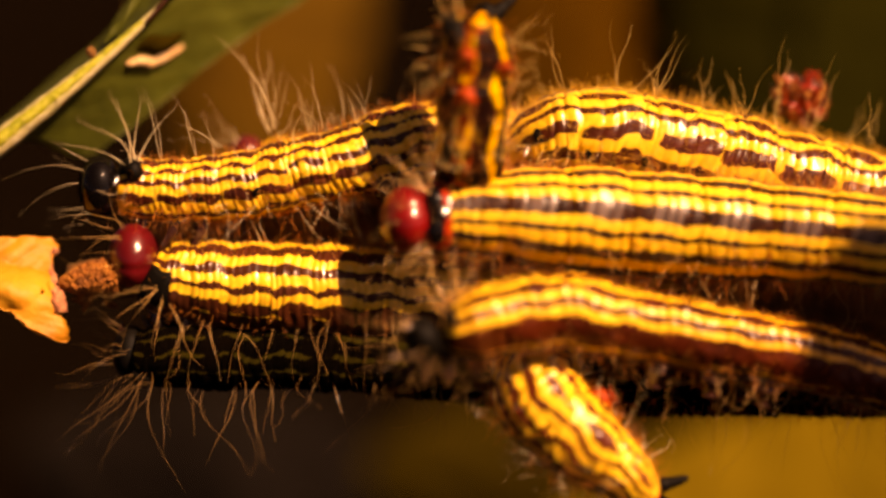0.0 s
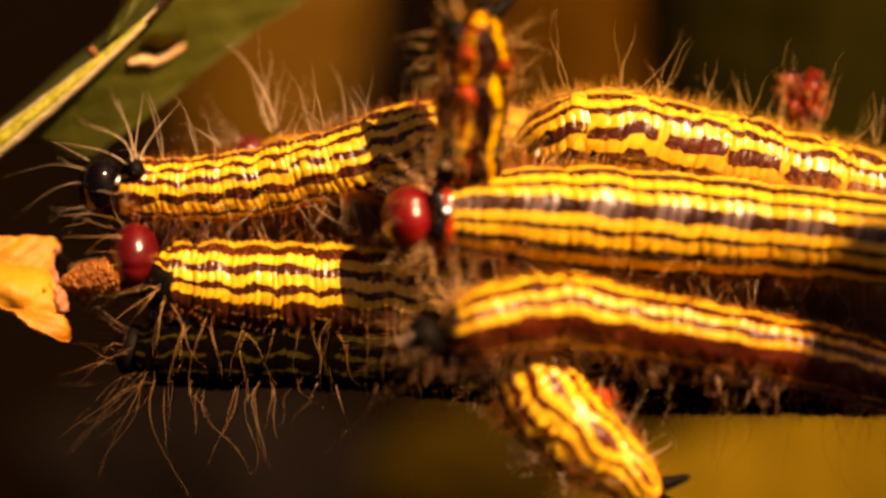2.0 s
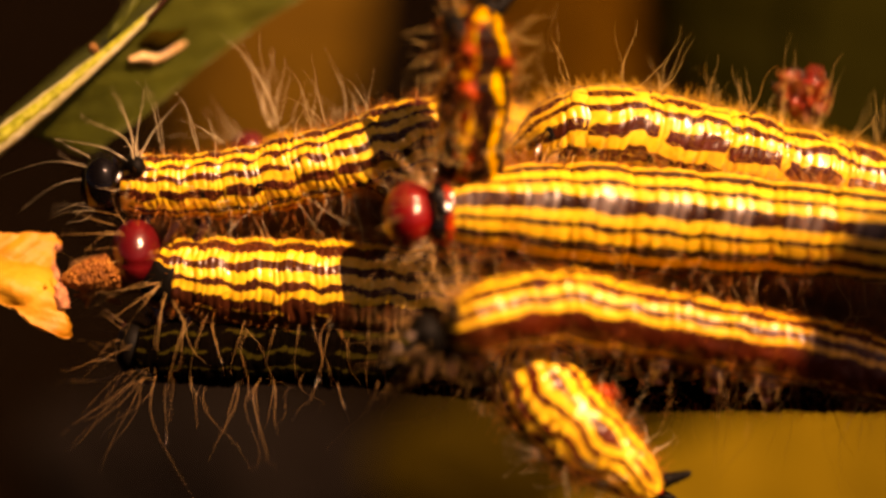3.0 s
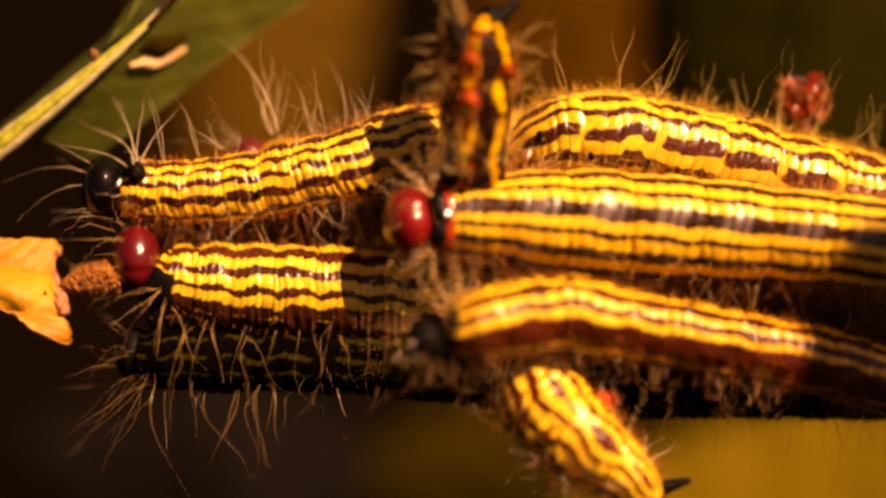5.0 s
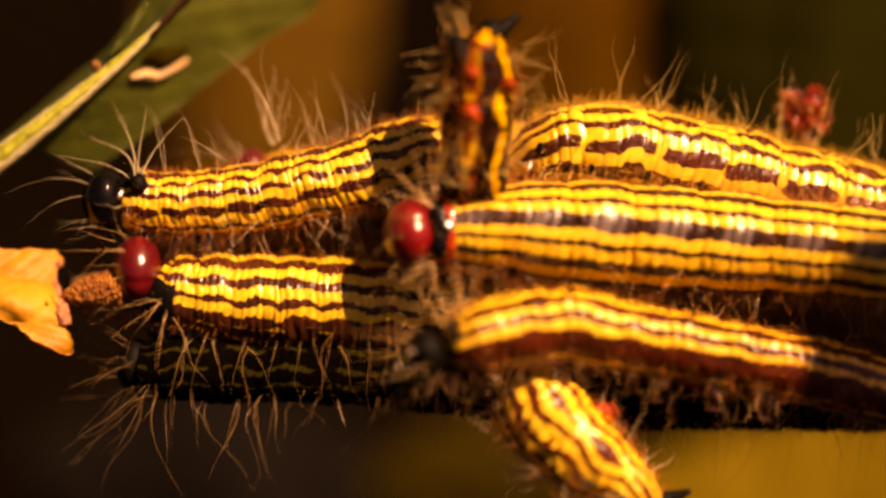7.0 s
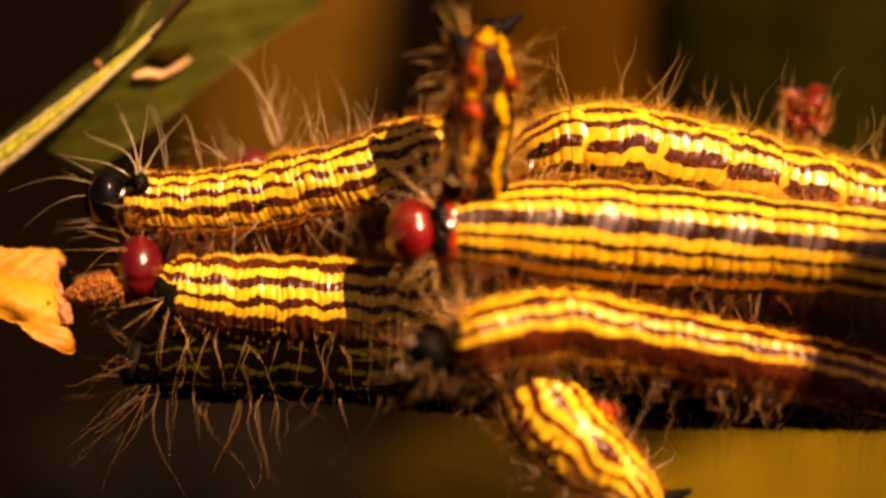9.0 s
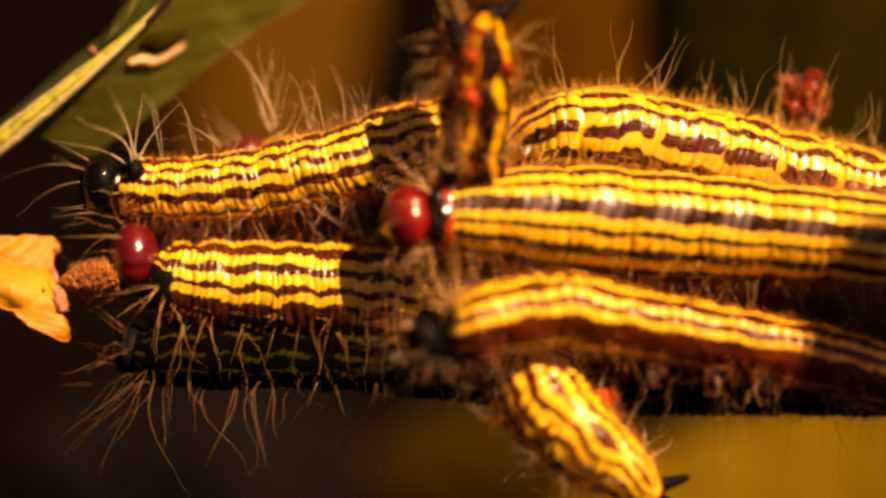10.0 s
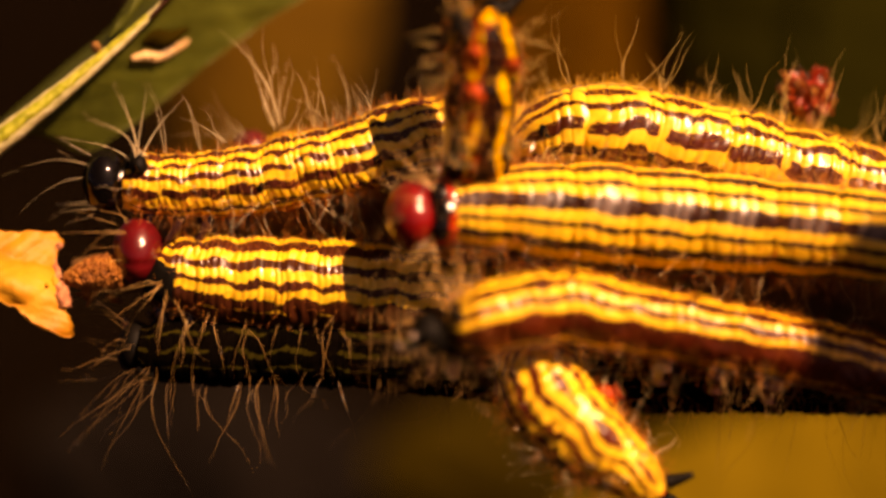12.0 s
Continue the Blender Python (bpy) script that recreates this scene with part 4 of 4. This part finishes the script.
lower = caterpillar("yellow striped caterpillar with a black head, crawling under the red-headed one",
            [(-0.05, -7.00, -5.00, 0.80), (0.40, -6.90, -4.92, 1.50), (1.30, -6.70, -4.66, 1.95), (2.77, -6.40, -4.26, 2.22), (5.63, -5.70, -3.80, 2.34), (7.86, -5.20, -3.81, 2.31), (11.47, -4.80, -4.54, 2.22), (17.68, -4.20, -5.65, 2.12),
             (22.93, -3.40, -6.71, 2.13), (30.05, -2.20, -8.64, 2.08), (37.22, -1.20, -10.44, 1.75), (41.06, -1.20, -11.14, 0.77)],
            (0, -0.76, 0.65), 53, M_SKIN_LOW, back_end=(0, -0.60, 0.80), crest=22, crest_deg=(-110, 40), crest_r=0.026, crest_len=(2.4, 4.6), crease=1.2, head=(M_PLATE, (-1.14, -7.20, -5.34), 1.05, 1.3, 1.35, (-1, -0.15, -0.35)), plate=(M_PLATE, 26, 0.7, 0.1, None, 0),
            prolegs=(14, 17.4, 20.8), hair_len=(1.4, 3.8), lean=(0, -0.15, -0.35), legs=False, hair_mat=M_HAIR_WARM, fuzz=2200, fuzz_len=0.9, whorl=(-150, -122, -96, -70, 116, 140),
            fans=((-0.2, -7.2, -6.3, 0.6, 16, -215, -140, 1.2, 2.6, 0.015, 0.0), (-1.7, -6.0, -4.9, 0.5, 22, -150, -40, 1.0, 2.4, 0.022, 0.0), (2.6, -6.2, -6.4, 1.0, 26, -230, -130, 1.4, 3.0, 0.014, 0.0), (0.4, -7.6, -3.6, 0.5, 16, -70, 30, 1.4, 3.0, 0.016, 0.1),
                  (8.5, -5.6, -6.4, 1.6, 12, -200, -150, 1.2, 2.8, 0.016, 0.05), (15.0, -4.6, -7.8, 2.4, 9, -200, -150, 1.2, 2.8, 0.016, 0.05)),
            stubs=(((-1.42, -6.20, -6.32), (-0.6, -0.3, -0.9), 1.5, 0.36, 0.12, M_LEG_BROWN), ((-0.81, -6.20, -6.53), (-0.3, -0.3, -1), 1.6, 0.38, 0.12, M_LEG_BROWN),
                   ((0.54, -6.30, -6.25), (-0.2, -0.4, -1), 1.8, 0.40, 0.13, M_LEG_BROWN), ((1.73, -6.00, -5.93), (0.1, -0.4, -1), 1.8, 0.42, 0.13, M_LEG_BROWN)))

caterpillar("black caterpillar under the twig, shade on its thin yellow lines put into the colour",
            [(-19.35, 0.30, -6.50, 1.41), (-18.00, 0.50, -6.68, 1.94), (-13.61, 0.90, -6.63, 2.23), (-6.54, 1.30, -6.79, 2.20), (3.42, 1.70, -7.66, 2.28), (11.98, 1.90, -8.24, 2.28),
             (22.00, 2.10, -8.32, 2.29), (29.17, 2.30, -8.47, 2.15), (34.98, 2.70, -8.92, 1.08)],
            (0, -0.35, -0.93), 67, M_SKIN_BLACK_SHADE, head=(M_PLATE, (-19.56, 0.90, -6.42), 1.1, 1.6, 1.7, (-1, 0, 0.1)), plate=(M_PLATE, 26, 0.9, 0.2, None, 0), head_hair=9,
            prolegs=(16, 19.4, 22.8), fuzz=2200, fuzz_from=25.0, fuzz_len=1.1, hair_bend=0.55, hair_mat=M_HAIR_TAN, hair_len=(3.2, 6.0), hair_r=0.0125, lean=(-0.22, 0.0, -0.5), whorl=(-24, 4),
            fans=((-18.3, -1.0, -8.0, 0.60, 10, -112, -166, 4.4, 7.6, 0.018, 0.0), (-19.6, -0.6, -6.6, 0.35, 5, -112, -80, 2.2, 4.4, 0.015, 0.0)))

caterpillar("yellow striped caterpillar hanging its pointed tail end down from the twig",
            [(8.60, 7.00, -8.20, 1.82), (7.40, 2.60, -8.07, 2.42), (5.50, -2.00, -8.45, 2.66), (6.55, -4.20, -9.80, 2.72), (8.60, -4.80, -11.70, 2.46), (10.85, -4.90, -13.50, 1.85), (12.60, -4.70, -15.05, 0.85)],
            (0.30, -0.90, 0.30), 71, M_SKIN_EVEN, crease=1.5, legs=False, fuzz=2600, hair_len=(1.6, 3.2), tuft=0.5,
            fans=((6.6, -3.6, -12.6, 0.9, 44, -110, -60, 1.4, 3.0, 0.034, 0.25), (5.2, -3.0, -10.6, 0.6, 18, -120, -70, 1.2, 2.4, 0.030, 0.25)),
            stubs=(((9.70, -3.60, -9.12), (0.9, -0.2, 0.3), 0.8, 0.8, 0.7, M_PROLEG), ((12.52, -4.2, -14.4), (1, -0.1, 0.15), 2.4, 0.5, 0.16, M_PLATE),
                   ((12.25, -3.6, -14.8), (0.9, 0.1, -0.5), 2.0, 0.5, 0.16, M_PLATE), ((11.80, -4.5, -14.0), (0.6, -0.2, -0.6), 1.6, 0.55, 0.2, M_COLLAR)))

raised = caterpillar("caterpillar with its dark orange-spotted rear end raised upright",
            [(1.72, 3.00, 1.47, 1.79), (1.68, -1.00, 3.88, 2.03), (1.64, -4.50, 5.85, 2.12), (1.77, -5.60, 8.86, 2.17), (1.96, -6.00, 11.72, 2.17), (2.17, -6.00, 12.97, 1.76), (2.54, -5.80, 13.93, 0.88)],
            (0.22, 0.95, 0.1), 79, M_SKIN_UNDER, bosses=(("tail_plate", (0.60, -7.6, 13.0), (-0.3, -0.9, 0.3), (0.35, 0.62, 1.25), M_PLATE), ("rear_plate", (2.25, -7.25, 13.0), (0.25, -0.9, 0.3), (0.45, 0.80, 0.80), M_YELLOW_PLATE)),
            fans=((0.10, -6.6, 12.4, 0.30, 4, -95, -40, 1.8, 2.8, 0.032, 0.15), (0.0, -6.5, 10.9, 0.30, 4, -95, -55, 1.8, 2.8, 0.032, 0.15), (0.0, -6.4, 9.4, 0.3, 3, -100, -60, 1.4, 2.4, 0.030, 0.15),
                  (0.6, -6.4, 13.9, 0.3, 5, -42, 12, 1.4, 2.6, 0.034, 0.1), (3.9, -6.2, 12.4, 0.3, 4, 40, 95, 2.0, 4.0, 0.034, 0.1), (4.0, -6.0, 10.2, 0.4, 4, 50, 100, 1.8, 3.6, 0.030, 0.1),
                  (0.9, -7.2, 5.6, 0.7, 16, -70, 20, 1.4, 3.0, 0.024, 0.1), (3.4, -6.9, 5.6, 0.5, 10, -20, 60, 1.2, 2.6, 0.024, 0.1)), tail=True, legs=False, fuzz=1300, fuzz_len=0.9, hair_r=0.024, hair_mat=M_HAIR_GOLD, tuft=0.5, hair_len=(2.0, 3.6), crease=1.3,
            stubs=(((1.47, -7.60, 9.01), (-0.1, -1, -0.2), 0.5, 0.62, 0.45, M_PROLEG), ((3.36, -7.00, 10.73), (0.6, -0.8, 0), 0.7, 0.6, 0.45, M_PROLEG),
                   ((1.40, -7.90, 11.40), (-0.2, -1, 0.1), 0.35, 0.5, 0.35, M_PROLEG)))

caterpillar("striped caterpillar with a red head, mostly hidden behind others",
            [(-11.72, 5.60, 5.72, 1.24), (-10.34, 5.60, 5.50, 1.82), (-5.25, 5.80, 5.14, 2.11), (2.07, 7.80, 4.10, 2.21), (9.56, 9.80, 3.02, 2.05), (14.87, 10.80, 2.29, 0.83)],
            (0, -0.3, 0.95), 97, M_SKIN, head=(M_HEAD_DEEP, (-12.66, 5.40, 5.78), 1.3, 1.5, 1.5, (-1, 0, 0.1)), legs=False, fuzz=600,
            fans=((-10.9, 2.2, 7.4, 0.15, 4, -17, -8, 5.4, 6.4, 0.045, 0.0), (-10.6, 2.2, 7.4, 0.2, 5, -4, 24, 2.6, 4.4, 0.030, 0.0)))


def flower_bud():
    """A withered bud of crumpled scales on a stalk behind the arched caterpillar."""
    c = np.array((23.0, 4.80, 9.55))
    top = thing("flower_bud", c, "small withered reddish flower bud behind the arched caterpillar", "bud")
    rng = np.random.RandomState(5)
    part("stalk", *sleeve([(*c, 0.8), (*(c + (0.3, 1.5, -4)), 0.7), (*(c + (0.6, 3, -10)), 0.7)], 20, 12), M_BARK, top)
    for k in range(120):
        d = unit(rng.normal(size=3) + np.array((0, -0.5, 0.25)))
        q = c + d * np.array((1.75, 1.4, 1.60)) * rng.uniform(0.70, 1.0)
        way = d * 0.6 + np.array((0, -0.1, 0.7)) + rng.normal(size=3) * 0.35
        mat = (M_PROLEG, M_COLLAR, M_TORN, M_LEG, M_SPLINTER)[rng.choice(5, p=(0.34, 0.16, 0.05, 0.30, 0.15))]
        part("bud_scale", *leg_mesh(q - unit(way) * 0.3, way, rng.uniform(0.5, 1.1), rng.uniform(0.10, 0.20), 0.06, rng.normal(size=3) * 0.35), mat, top)


flower_bud()


# ---------------------------------------------------------------- movements
def front_leg(owner, root, way, long):
    """A thin dark foreleg that swings about its root."""
    ob = part("leg", *leg_mesh((0, 0, 0), way, long, 0.20, 0.10, np.array((-0.2, -0.3, 0.1))), M_PLATE, owner, at=(0, 0, 0))
    tip = np.array(way, float) / np.linalg.norm(way) * long + np.array((-0.2, -0.3, 0.1)) * long * 0.6
    part("claw", *head_mesh(tip, way, (0, -1, 0), 0.20, 0.16, 0.16), M_CLAW, ob, at=(0, 0, 0))
    ob.matrix_basis = Matrix.Translation((Vector(root) - Vector(tuple(owner["at"]))) * MM)
    return ob


LEG_UP = front_leg(lower, (-1.07, -8.20, -4.91), (-0.9, -0.3, 0.3), 1.0)
LEG_DOWN = front_leg(lower, (-1.54, -8.00, -6.25), (-1, -0.3, -0.15), 1.2)


def motions():
    """The arched caterpillar twitches now and then, the raised one sways, the lower one's forelegs swing."""
    home = arched.matrix_basis.copy()
    rows = []
    twitch = ((0, 0), (0.7, 0), (1.0, 1), (1.4, 0), (1.7, 0), (2.0, 1), (2.4, 0), (2.7, 0.1), (3.0, 1), (3.5, 0), (5.5, 0), (6.2, 0), (6.5, 1), (6.9, 0), (10.7, 0), (11.0, 0.1), (11.4, 0), (12.0, 0))
    for t, a in twitch:
        rows.append((t, home @ pose(a * 0.22 * MM, 0, -a * 0.09 * MM, 0, 0, 0)))
    walk(arched, rows)
    rear = next(o for o in arched.children if o.name.startswith("rear_end"))
    walk(rear, [(t, pose(a * 0.36 * MM, 0, -a * 0.05 * MM)) for t, a in twitch])
    # the raised one leans slowly over
    base = raised.matrix_basis.copy()
    walk(raised, [(t, base @ pose(x * MM, 0, z * MM)) for t, x, z in ((0, 0, 0), (1, -0.10, 0.02), (2.5, -0.11, 0), (3, -0.06, 0.02), (5, 0.02, -0.09), (6, 0.03, -0.16), (7, 0.03, -0.18), (9, 0.06, -0.11), (10, 0.09, -0.13), (11, 0.04, -0.10), (12, 0.12, -0.08))])
    for ob, swing in ((LEG_UP, ((0, 0), (0.5, -8), (1, 0), (1.5, -12), (2, -35), (2.5, -30), (3, -45), (5, -50), (6, -45), (7, -40), (8.8, -15), (9, -12), (10, 0), (10.5, -14), (11, -40), (12, -45))),
                      (LEG_DOWN, ((0, 0), (0.5, 6), (1, 4), (1.5, 30), (2, 38), (2.5, 40), (3, 12), (5, 6), (6, 4), (7, 10), (8.8, 5), (9, 4), (10, 0), (10.5, 16), (11, 36), (11.5, 28), (12, 18)))):
        still = ob.matrix_basis.copy()
        walk(ob, [(t, still @ pose(0, 0, 0, 0, a, 0)) for t, a in swing])


motions()
